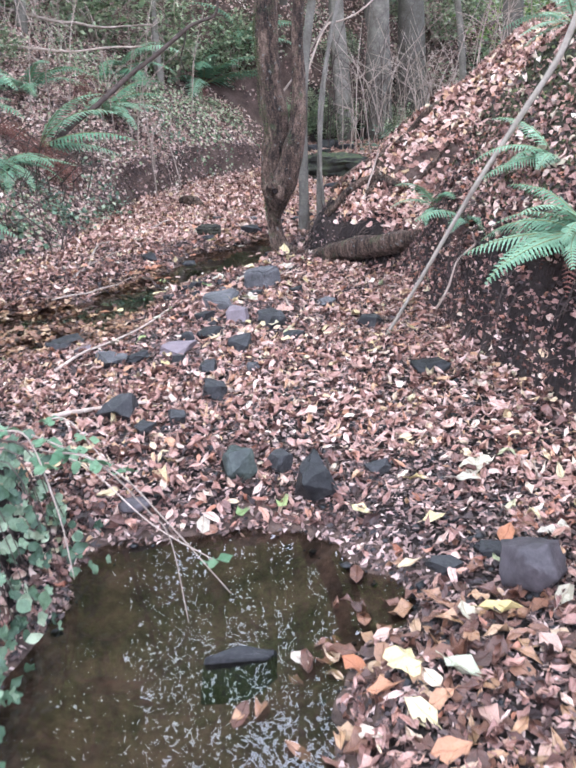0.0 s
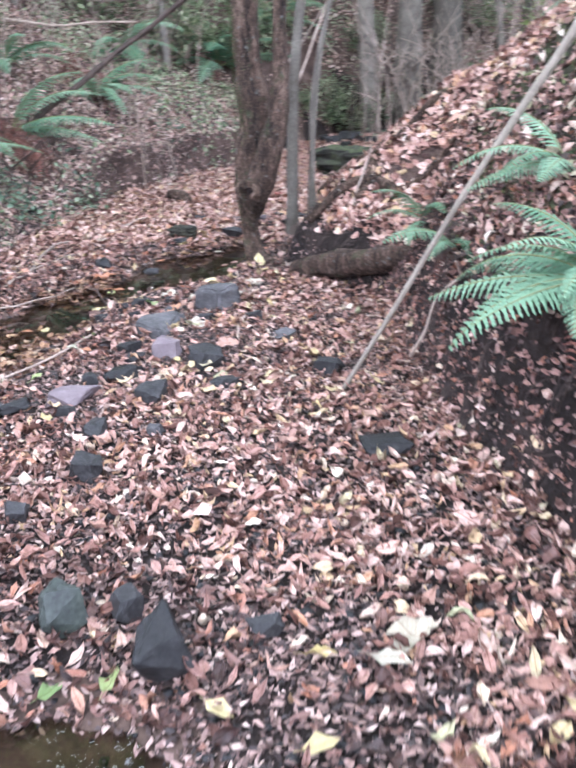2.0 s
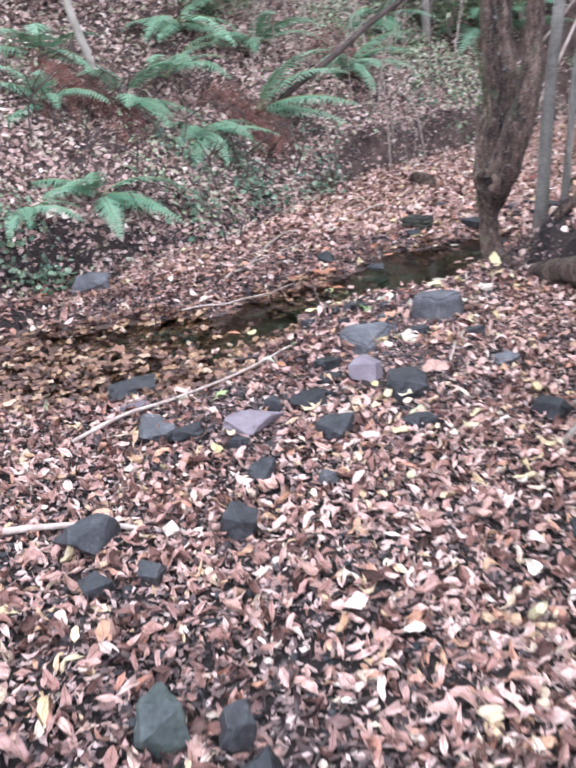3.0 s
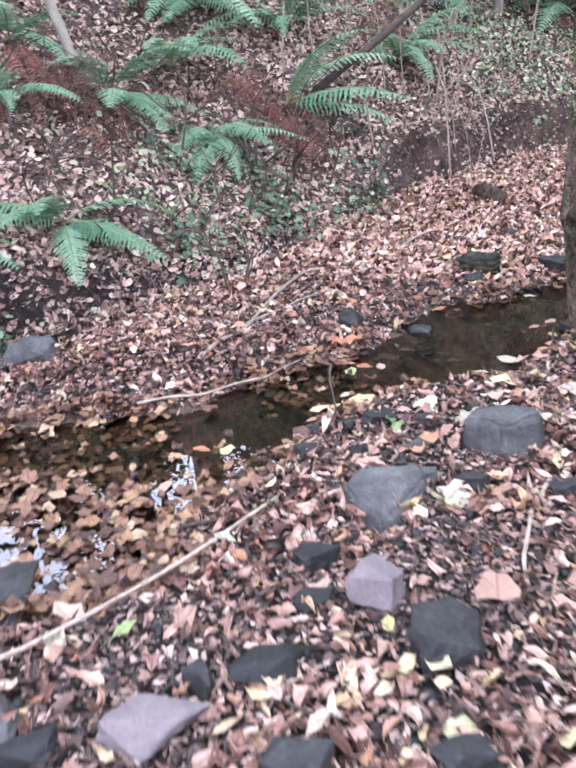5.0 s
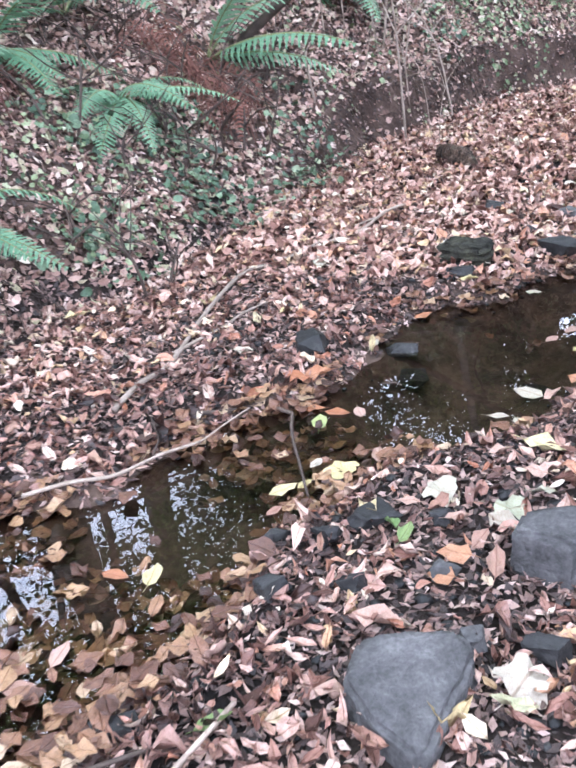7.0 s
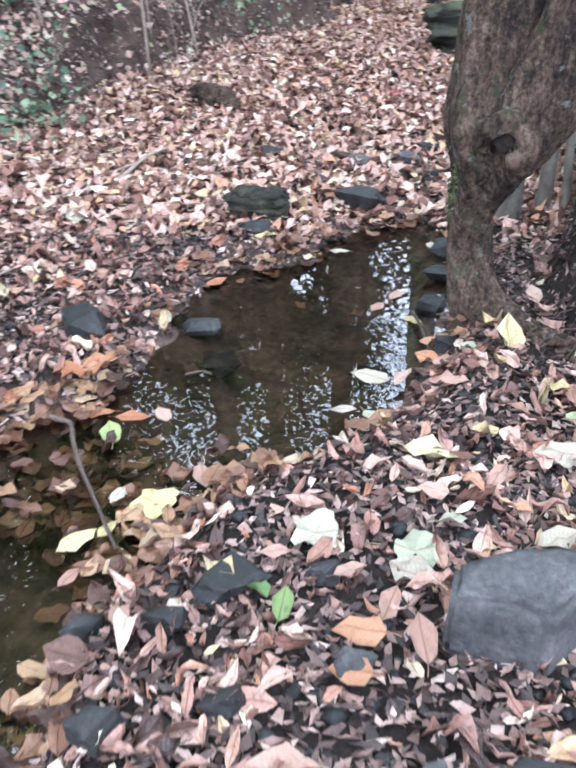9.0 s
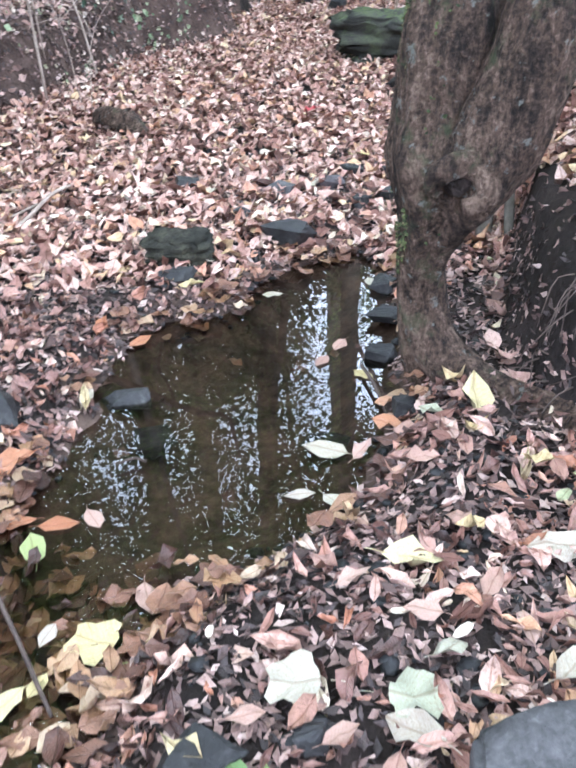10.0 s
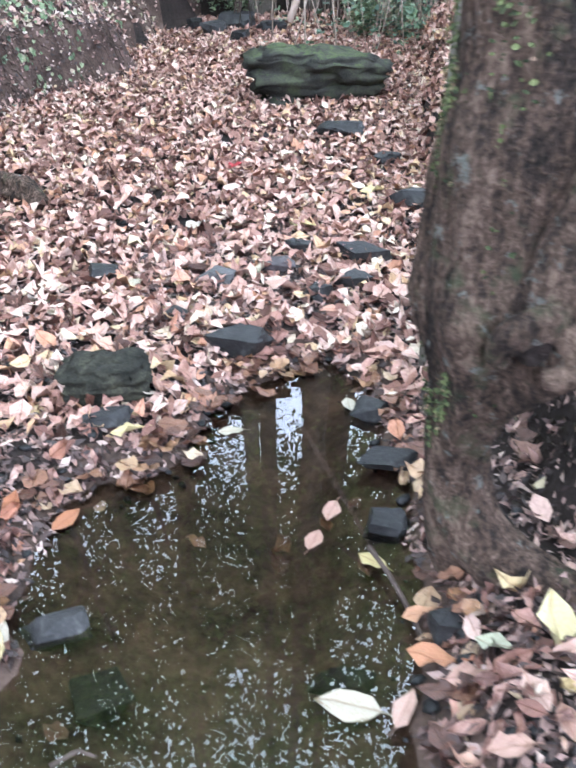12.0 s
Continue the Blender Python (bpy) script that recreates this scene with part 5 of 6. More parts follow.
# ---- ferns ----
def frond_mesh(seed, rise, droop, pairs=22):
    """A fern frond one unit long that leaves the origin along x, arches and droops."""
    r = random.Random(seed)
    n = 26
    ang = np.radians(np.linspace(rise, -droop, n))
    px = np.concatenate([[0], np.cumsum(np.cos(ang))[:-1]]) / n
    pz = np.concatenate([[0], np.cumsum(np.sin(ang))[:-1]]) / n
    side = r.uniform(-0.12, 0.12)
    spine = np.stack([px, side * px ** 2, pz], -1)
    rib = raw_mesh("rachis", *tube(spine, [0.008, 0.006, 0.002], 5, 26))
    verts, faces = [], []
    for k in range(pairs):
        s = 0.14 + 0.85 * k / (pairs - 1)
        i = min(int(s * (n - 1)), n - 2)
        base = spine[i] + (spine[i + 1] - spine[i]) * (s * (n - 1) - i)
        tan = spine[i + 1] - spine[i]
        tan /= np.linalg.norm(tan)
        up = np.array([-tan[2], 0, tan[0]])
        long_ = 0.21 * (1 - s) ** 0.65 * min(1, (s + 0.02) / 0.3) ** 0.6 + 0.012
        for sg in (-1, 1):
            out = np.array([0, sg, 0]) * 0.93 + tan * 0.36 - up * r.uniform(0.02, 0.2)
            out /= np.linalg.norm(out)
            across = np.cross(out, up)
            m, o = 6, len(verts)
            half = 0.025 * (0.5 + 0.5 * long_ / 0.21)
            for j in range(m + 1):
                q = j / m
                c = base + out * long_ * q - up * long_ * 0.22 * q * q
                w = half * (1 - 0.85 * q)
                for e in (-1, 1):
                    verts.append(c + across * e * w * (1.0 if j % 2 else 0.62) + out * (0.006 if j % 2 else 0))
            for j in range(m):
                a = o + 2 * j
                faces.append((a, a + 1, a + 3, a + 2))
    return raw_mesh("frond", verts, faces, False), rib


RIB = surface("fern_rib", [(0.3, (0.12, 0.13, 0.06)), (0.7, (0.25, 0.27, 0.13))], 20, 90, 0.7, 0.3, 0.002, 0.3)
FRONDS = [frond_mesh(1, 48, 35), frond_mesh(2, 30, 45), frond_mesh(3, 62, 20), frond_mesh(4, 15, 30)]
BROWN_FRONDS = [frond_mesh(5, 20, 75, 14), frond_mesh(6, 5, 80, 14)]


def fern(x, y, n, length, facing, spread_deg, seed, z=None, label="green fern arching from the earth bank"):
    """A fern whose fronds fan out about the way it faces (degrees from x)."""
    r = random.Random(seed)
    t = thing("fern", pose(x, y, ground_at(x, y) - 0.01 if z is None else z), label, "fern", "ferns of the banks")
    part("crown", raw_mesh("crown", *tube([(0, 0, -0.03), (0, 0, 0.02), (0.01, 0, 0.05)], [0.03, 0.035, 0.015], 8, 8, 0.2, 0.3, seed)), DARK_TWIG, t)
    for k in range(n):
        a = facing + spread_deg * ((k + 0.5) / n - 0.5) + r.uniform(-9, 9)
        s = length * 1.3 * r.uniform(0.75, 1.1)
        blades, rib = FRONDS[r.randrange(4)]
        frond = part("frond", blades, FERN, t, m=pose(0, 0, 0.02, r.uniform(-18, 18), r.uniform(-10, 14), a) @ Matrix.Scale(s, 4))
        part("rachis", rib, RIB, frond, "pale green midrib")
    for k in range(max(1, n // 4)):
        part("frond", BROWN_FRONDS[k % 2][0], DEAD_FERN, t, "withered brown frond", m=pose(0, 0, 0.01, 0, 10, facing + r.uniform(-spread_deg, spread_deg) / 2) @ Matrix.Scale(length * 0.8, 4))
    return t


# far bank across the stream
fern(-3.2, 8.32, 8, 0.62, -50, 190, 1)
fern(-3.94, 8.85, 7, 0.62, -60, 160, 2)
fern(-3.75, 9.9, 6, 0.75, -25, 120, 3)
fern(-3.65, 10.7, 6, 0.72, -20, 150, 4)
fern(-3.05, 10.15, 9, 0.62, -45, 170, 5)
fern(-2.9, 11.3, 4, 1.0, 5, 60, 6, label="green fern with one long frond along the bank")
fern(-2.35, 13.0, 10, 0.9, -60, 200, 7)
fern(-3.15, 12.1, 7, 0.75, -50, 180, 8)
fern(-3.3, 7.4, 4, 0.45, -30, 120, 9)
fern(-1.2, 17.0, 9, 1.1, -40, 200, 10)
fern(-2.3, 14.6, 8, 0.95, -50, 200, 11)
fern(-0.4, 18.2, 8, 1.2, -60, 220, 12)
fern(-3.9, 11.6, 7, 0.8, -40, 200, 13)
fern(-4.4, 9.6, 6, 0.8, -40, 200, 14)
# earth mound above the near bank
MOUND_FERN = "bright green fern with long fronds on the mossy earth mound"
fern(1.46, 4.08, 12, 0.46, 180, 140, 20, label=MOUND_FERN)
fern(1.5, 4.8, 5, 0.36, 195, 120, 21, label=MOUND_FERN)
fern(1.12, 6.15, 4, 0.36, 230, 120, 22, label="small green fern hanging from the bank")
fern(1.17, 5.4, 3, 0.34, 240, 100, 23, label="small green fern hanging from the bank")
fern(1.95, 5.9, 6, 0.4, 200, 200, 24, label=MOUND_FERN)


# ---- dead bracken, roots and hanging fringe ----
def strands(n, box, length, droop, seed, radius=0.0025, outward=(1, 0)):
    """Thin stems that start in a box and hang over outward."""
    r = random.Random(seed)
    pieces = []
    for _ in range(n):
        x, y = r.uniform(*box[0]), r.uniform(*box[1])
        z = ground_at(x, y) + r.uniform(0.0, box[2])
        L = length * r.uniform(0.5, 1.2)
        a = math.atan2(outward[1], outward[0]) + r.gauss(0, 0.7)
        dx, dy = math.cos(a) * L, math.sin(a) * L
        pieces.append(tube([(x, y, z), (x + dx * 0.4, y + dy * 0.4, z + r.uniform(0, 0.12) * L), (x + dx * 0.8, y + dy * 0.8, z - droop * L * r.uniform(0.3, 1.0))], [radius, radius, radius * 0.5], 4, 6))
    return raw_mesh("stems", *joined(*pieces))


def bracken(x, y, w, n, seed):
    t = thing("dead_bracken", pose(0, 0, 0), "collapsed rust-brown dead bracken on the bank", "bracken", "dead bracken of the bank")
    part("stem_tangle", strands(n, ((x - w, x + w), (y - w, y + w), 0.12), 0.35, 0.9, seed, 0.004, (1, -1)), DEAD_FERN, t)
    r = random.Random(seed)
    for k in range(5):
        px, py = x + r.uniform(-w, w), y + r.uniform(-w, w)
        part("frond", BROWN_FRONDS[k % 2][0], DEAD_FERN, t, m=pose(px, py, ground_at(px, py) + 0.1, r.uniform(-20, 20), 10, r.uniform(-100, 10)) @ Matrix.Scale(0.5, 4))
    return t


bracken(-3.6, 9.3, 0.28, 140, 1)
bracken(-2.75, 10.85, 0.25, 120, 2)
bracken(-4.05, 9.4, 0.25, 90, 3)
bracken(-3.1, 11.0, 0.25, 90, 4)
bracken(-2.5, 13.2, 0.25, 70, 5)


def fringe(y0, y1, n, length, seed, side, label, mat=None):
    """Fine roots that hang over the lip of a bank."""
    r = random.Random(seed)
    pieces = []
    for _ in range(n):
        y = r.uniform(y0, y1)
        sg = 1 if side == "left" else -1
        edge = float((foot_left if side == "left" else foot_right)(np.array([y]))[0])
        x = edge - sg * r.uniform(0.02, 0.2)
        z = ground_at(x, y) + 0.01
        L = length * r.uniform(0.4, 1.1)
        pieces.append(tube([(x, y, z), (x + sg * L * 0.35, y + r.uniform(-.05, .05), z - 0.15 * L), (x + sg * (0.35 * L + 0.05), y + r.uniform(-.08, .08), z - L * 0.95)], [0.003, 0.0025, 0.0015], 3, 6))
    ob = part("root_fringe", raw_mesh("root_fringe", *joined(*pieces)), mat or DARK_TWIG)
    tagged(ob, label, "roots", kind="stuff")


fringe(6.3, 8.4, 160, 0.32, 1, "left", "fine dark roots hanging over the undercut bank")
fringe(10.6, 14.8, 420, 0.2, 2, "left", "fine brown roots hanging from the bank lip")
fringe(3.2, 6.2, 110, 0.3, 3, "right", "fine brown roots hanging down the earth mound")
fringe(6.9, 8.1, 60, 0.16, 4, "right", "fine dark roots under the bare tree root")


# ---- ground cover ----
def cover(name, x, y, lift, size, mat, label, category, tilt=0.5):
    ob = scatter(name, x, y, land(x, y) + lift, normal_at(x, y), size, tilt, [oval_leaf(0.3, 0.2, 0.2, 0.36), lobed_leaf(0.3, 0.1, 0.2)], mat)
    return tagged(ob, label, category, kind="stuff")


def herb_keep(x, y):
    return (foot_left(y) - x > 0.02) * ease(0.0, 0.5, vnoise(x, y, 0.9, 30) + 0.4 * vnoise(x, y, 0.25, 31)) * ease(3.3, 4.0, y)


x, y = litter_points(-6, 1, 3.5, 19, 220, herb_keep)
x2, y2 = litter_points(-4, 2.5, 13.5, 20, 420, herb_keep)
x, y = np.concatenate([x, x2]), np.concatenate([y, y2])
cover("undergrowth", x, y, rng.uniform(0.02, 0.16, len(x)), rng.uniform(0.025, 0.06, len(x)), HERB, "low green bramble and ivy leaves growing on the bank", "undergrowth")
px, py = [], []
for cx, cy, r, n in ((-2.35, 9.85, 0.3, 130), (-2.55, 8.8, 0.22, 80), (-3.0, 9.5, 0.25, 70), (-2.75, 10.1, 0.3, 100), (-2.0, 10.6, 0.25, 60), (-2.2, 11.2, 0.3, 60), (-1.5, 13.4, 0.3, 60), (-3.1, 7.2, 0.25, 120)):
    px.append(rng.normal(cx, r * 0.6, n))
    py.append(rng.normal(cy, r * 0.6, n))
x, y = np.concatenate(px), np.concatenate(py)
cover("ivy", x, y, rng.uniform(0.02, 0.2, len(x)), rng.uniform(0.035, 0.075, len(x)), IVY, "dark green ivy tufts at the foot of the bank", "ivy")
x, y = rng.normal(2.6, 0.5, 700), rng.normal(15.6, 0.7, 700)
cover("ivy", x, y, rng.uniform(0.02, 0.5, len(x)), rng.uniform(0.05, 0.1, len(x)), IVY, "dark ivy hanging beside the mossy boulder", "ivy")
x, y = rng.uniform(1.05, 2.6, 5000), rng.uniform(3.0, 6.5, 5000)
ok = (x - foot_right(y) > 0.12) & (vnoise(x, y, 0.4, 33) > -0.1)
cover("moss", x[ok], y[ok], rng.uniform(0.0, 0.02, ok.sum()), rng.uniform(0.012, 0.035, ok.sum()), MOSS_TUFT, "green moss and small leaves on the earth mound", "moss", 0.7)


# ---- ivy and brambles beside the near pool ----
def stick(pts, r0, r1, tone, label=""):
    words = {"pale": "pale bare twig lying over the fallen leaves", "dark": "dark wet twig lying on the stream bed"}
    rr = random.Random(int(abs(pts[0][0] * 977 + pts[0][1] * 131)))
    mid = [pts[0]]
    for a, b in zip(pts, pts[1:]):
        d = math.dist(a, b) * 0.04
        mid += [tuple((a[i] + b[i]) / 2 + rr.uniform(-d, d) for i in range(3)), b]
    ob = part("stick", raw_mesh("stick", *tube(mid, [r0, (r0 + r1) / 2, r1], 8, len(mid) * 4, 0.12, 0.25, rr.random() * 9)), TWIG if tone == "pale" else DARK_TWIG)
    return tagged(ob, label or words[tone], "stick", "sticks of the gully")


k = 560
y = rng.uniform(1.7, 3.3, k)
drop = rng.random(k)
x = foot_left(y) - 0.25 + 0.38 * drop + rng.normal(0, 0.05, k)
top = land(foot_left(y) - 0.3, y) + 0.06
z = top * (1 - drop) + (WATER_Z + 0.03) * drop + rng.normal(0, 0.03, k)
nrm = np.stack([0.4 + drop, -0.5 + 0 * drop, 0.8 - 0.4 * drop], -1)
nrm /= np.linalg.norm(nrm, axis=1, keepdims=True)
ivy = scatter("ivy", x, y, np.maximum(z, WATER_Z + 0.01), nrm, rng.uniform(0.035, 0.075, k), 0.5, [lobed_leaf(0.3, 0.15, 0.2), oval_leaf(0.2, 0.2, 0.1, 0.36)], IVY)
tagged(ivy, "grey-green ivy draped over the bank of the near pool", "ivy", kind="stuff")
trail = []
rr = random.Random(8)
for _ in range(22):
    y0 = rr.uniform(1.8, 3.2)
    x0 = float(foot_left(np.array([y0]))[0]) - 0.15
    z0 = ground_at(x0, y0)
    trail.append(tube([(x0, y0, z0 + 0.03), (x0 + 0.14, y0 + rr.uniform(-.05, .05), z0 - 0.02), (x0 + 0.2 + rr.uniform(0, .05), y0 + rr.uniform(-.1, .1), WATER_Z + rr.uniform(0, 0.15))], [0.003, 0.003, 0.0015], 4, 8))
tagged(part("ivy_stems", raw_mesh("ivy_stems", *joined(*trail)), DARK_TWIG), "thin dark stems hanging under the ivy", "ivy", kind="stuff")


def bramble(pts, leaves, seed):
    t = thing("bramble", pose(0, 0, 0), "thin arching bramble stem with green leaflets above the pool", "bramble", "brambles by the pool")
    part("stem", raw_mesh("stem", *tube(pts, [0.004, 0.003, 0.002], 6, 20)), TWIG, t)
    r = random.Random(seed)
    line = curve_points(pts, 20)
    for i in leaves:
        for a in range(3):
            part("leaflet", LEAFLET, GREEN_BLADE, t, m=Matrix.Translation(line[i]) @ pose(0, 0, 0, r.uniform(-20, 20), r.uniform(-10, 25), r.uniform(0, 60) + a * 110) @ Matrix.Scale(0.07, 4) @ Matrix.Translation((0.5, 0, 0)))
    return t


GREEN_BLADE = leafy("bramble_green", [(0.0, (0.10, 0.22, 0.11)), (1.0, (0.22, 0.36, 0.20))], 0.4, False, glow=0.2)
LEAFLET = raw_mesh("leaflet", *oval_leaf(0.3, 0.2, 0.1, 0.32))
bramble([(-0.94, 2.6, 0.44), (-0.85, 2.6, 0.40), (-0.78, 2.55, 0.15), (-0.75, 2.5, -0.07)], (2, 9), 1)
bramble([(-0.95, 2.95, 0.27), (-0.64, 2.8, 0.18), (-0.46, 2.7, 0.02), (-0.24, 2.55, -0.2)], (1, 3), 2)
bramble([(-0.9, 2.85, 0.25), (-0.70, 2.8, 0.22), (-0.53, 2.75, 0.04), (-0.45, 2.7, -0.06), (-0.39, 2.5, -0.27)], (2, 5), 3)
bramble([(-1.0, 3.1, 0.1), (-0.8, 3.0, 0.12), (-0.55, 2.9, -0.1), (-0.31, 2.8, -0.22)], (1, 6, 19), 4)
bramble([(-1.1, 3.5, 0.1), (-0.95, 3.45, 0.12), (-0.8, 3.3, 0.02), (-0.68, 3.3, -0.08)], (3, 10, 18), 5)

# ---- poles, branches and sticks ----
pole = part("pole", raw_mesh("pole", *tube([(0.62, 5.17, -0.16), (0.85, 5.08, 0.25), (1.1, 4.97, 0.72), (1.33, 4.86, 1.12), (1.5, 4.76, 1.42), (1.62, 4.7, 1.72), (1.85, 4.6, 2.1)], [0.011, 0.012, 0.014, 0.016, 0.018, 0.018, 0.017], 12, 50, 0.06, 0.12, 4)), POLE)
tagged(pole, "long bare pale pole leaning against the earth mound", "pole")
stick([(0.95, 5.2, 0.0), (1.05, 5.1, 0.3), (1.15, 5.05, 0.42), (1.12, 5.0, 0.5)], 0.008, 0.005, "pale", "crooked pale root loop on the earth mound")
stick([(1.5, 4.1, 1.3), (1.52, 4.1, 1.0), (1.47, 4.15, 0.8), (1.5, 4.2, 0.55)], 0.009, 0.006, "pale", "pale bare vine hanging down the mound")
bank_pole = part("pole", raw_mesh("pole", *tube([(-3.82, 9.6, 1.0), (-3.88, 9.6, 1.39), (-3.96, 9.6, 1.65), (-4.15, 9.65, 2.3), (-4.3, 9.7, 3.0)], [0.045, 0.04, 0.038, 0.035, 0.03], 12, 30, 0.08, 0.12, 5)), POLE)
tagged(bank_pole, "pale dead stem standing on the fern bank", "pole")
stick([(-2.75, 11.4, 0.6), (-2.62, 11.5, 0.81), (-1.73, 11.9, 1.46), (-1.0, 12.0, 1.94), (-0.61, 12.0, 2.09), (-0.53, 12.0, 2.5)], 0.045, 0.012, "dark", "dark dead branch rising from the fern bank")
stick([(-1.0, 12.0, 1.94), (-1.1, 12.0, 1.6), (-1.05, 12.05, 1.35)], 0.012, 0.005, "dark", "thin dark side branch over the bank")
stick([(-3.95, 14.0, 2.5), (-3.03, 14.0, 2.23), (-2.46, 14.0, 2.12), (-1.66, 14.0, 2.11)], 0.03, 0.012, "pale", "pale dead branch caught in the undergrowth")
stick([(-3.8, 13.0, 1.93), (-2.73, 13.0, 1.79), (-1.71, 13.0, 1.79)], 0.022, 0.01, "pale", "pale dead branch caught in the undergrowth")
stick([(0.15, 10.4, 0.65), (0.66, 10.5, 1.79), (1.1, 10.5, 1.97), (1.5, 10.6, 2.4)], 0.014, 0.006, "pale", "thin pale branch leaning among the saplings")
stick([(0.1, 10.2, 1.1), (0.5, 10.3, 1.6), (1.0, 10.4, 2.3)], 0.012, 0.006, "pale", "thin pale branch leaning among the saplings")
stick([(0.75, 7.62, 0.15), (0.8, 7.7, 0.4), (0.92, 7.78, 0.72)], 0.01, 0.006, "pale", "thin pale stick standing in the leaf slope")
stick([(1.0, 9.2, 0.35), (1.5, 9.6, 0.62), (1.9, 10.2, 0.8)], 0.05, 0.03, "dark", "dark rotten branch lying on the leaf slope")
stick([(-1.88, 6.95, -0.22), (-1.62, 7.11, -0.22), (-1.41, 7.36, -0.22)], 0.008, 0.005, "pale")
stick([(-1.54, 7.27, -0.23), (-1.42, 7.38, -0.23), (-1.33, 7.64, -0.23)], 0.004, 0.003, "pale")
stick([(-1.55, 7.26, -0.23), (-1.58, 7.37, -0.22), (-1.63, 7.43, -0.17)], 0.004, 0.003, "dark")
stick([(-1.8, 7.46, -0.17), (-1.76, 7.87, -0.17), (-1.84, 8.94, -0.16), (-1.62, 9.24, -0.15), (-1.33, 9.98, -0.17)], 0.012, 0.006, "pale")
stick([(-1.79, 7.97, -0.17), (-1.68, 8.25, -0.17), (-1.58, 8.59, -0.18)], 0.008, 0.005, "pale")
stick([(0.05, 6.59, -0.17), (0.02, 6.38, -0.18), (0.04, 6.13, -0.16), (0.08, 5.92, -0.14)], 0.008, 0.006, "pale")
stick([(-1.74, 7.34, -0.19), (-1.59, 7.49, -0.22), (-1.43, 7.64, -0.25), (-1.31, 7.73, -0.26)], 0.012, 0.006, "dark")
stick([(-0.96, 5.53, -0.14), (-0.77, 5.57, -0.14), (-0.6, 5.63, -0.15)], 0.006, 0.004, "dark")
stick([(-1.08, 5.97, -0.17), (-0.93, 6.08, -0.17), (-0.83, 6.17, -0.18)], 0.006, 0.004, "dark")
stick([(-1.34, 4.77, -0.1), (-1.1, 5.27, -0.1), (-0.81, 6.19, -0.14)], 0.009, 0.006, "pale")
stick([(-1.21, 4.1, -0.12), (-0.99, 4.21, -0.13), (-0.69, 4.22, -0.12)], 0.014, 0.008, "pale")
stick([(-0.17, 8.35, -0.26), (-0.15, 8.14, -0.26), (-0.14, 7.96, -0.26)], 0.006, 0.004, "dark")
stick([(-0.89, 7.93, -0.26), (-0.84, 7.95, -0.26), (-0.81, 7.93, -0.26)], 0.004, 0.003, "dark")
stick([(-1.24, 7.7, -0.26), (-1.17, 7.66, -0.26), (-1.1, 7.46, -0.26), (-0.95, 7.14, -0.26)], 0.008, 0.004, "dark")
stick([(-0.36, 6.88, -0.18), (-0.31, 6.81, -0.18), (-0.26, 6.72, -0.18)], 0.008, 0.005, "dark")
stick([(-1.58, 9.33, -0.16), (-1.39, 9.61, -0.16), (-1.2, 10.25, -0.17)], 0.014, 0.007, "pale")
stick([(0.15, 3.42, -0.18), (0.17, 3.62, -0.17), (0.23, 3.66, -0.17)], 0.005, 0.003, "dark")
stick([(-0.2, 4.84, -0.13), (-0.08, 4.82, -0.13), (0.02, 4.76, -0.14)], 0.005, 0.003, "dark")
stick([(-0.4, 5.29, -0.13), (-0.29, 5.25, -0.13), (-0.18, 5.18, -0.13)], 0.005, 0.003, "dark")


# ---- single fallen leaves that stand out ----
TONES = {"pale": (PALE, "large pale cream fallen leaf"), "yellow": (YELLOW, "large yellow fallen leaf"), "green": (GREEN_LEAF, "fresh green fallen leaf"),
         "orange": (ORANGE, "orange-brown fallen leaf"), "tan": (TAN, "curled pinkish tan fallen leaf")}
RED = leafy("red_leaf", [(0.0, (0.36, 0.03, 0.04)), (1.0, (0.5, 0.08, 0.07))], 0.5, False)
TONES["red"] = (RED, "deep red fallen leaf")


def blade(lobed, seed):
    """A leaf blade with a midrib crease and a stalk, one unit long."""
    r = random.Random(seed)
    if lobed:
        flat = lobed_leaf(r.uniform(-0.2, 0.4), r.uniform(0, 0.2), r.uniform(-0.3, 0.3))
    else:
        flat = crinkled_leaf(seed + 70, r.uniform(0.25, 0.34), r.uniform(0.3, 0.7), r.uniform(-0.3, 0.5))
    bm = bmesh.new()
    vs = [bm.verts.new(v) for v in flat[0]]
    for f in flat[1]:
        bm.faces.new([vs[i] for i in f])
    bmesh.ops.subdivide_edges(bm, edges=bm.edges[:], cuts=1, smooth=0.6, use_grid_fill=True)
    sv, sf = tube([(-0.45, 0, 0.01), (-0.6, 0.02, 0.02), (-0.72, 0.05, 0.0)], [0.012, 0.01, 0.008], 4, 5)
    sv = [bm.verts.new(v) for v in sv]
    for f in sf:
        bm.faces.new([sv[i] for i in f])
    uv = bm.loops.layers.uv.new("leaf")
    for f in bm.faces:
        for c in f.loops:
            c[uv].uv = c.vert.co.xy
    me = bpy.data.meshes.new("leaf")
    bm.to_mesh(me)
    bm.free()
    me.shade_smooth()
    return me


BLADES = {(tone, lobed): [blade(lobed, 10 * i + lobed) for i in range(4)] for tone in TONES for lobed in (False, True)}
leaf_turn = random.Random(4)


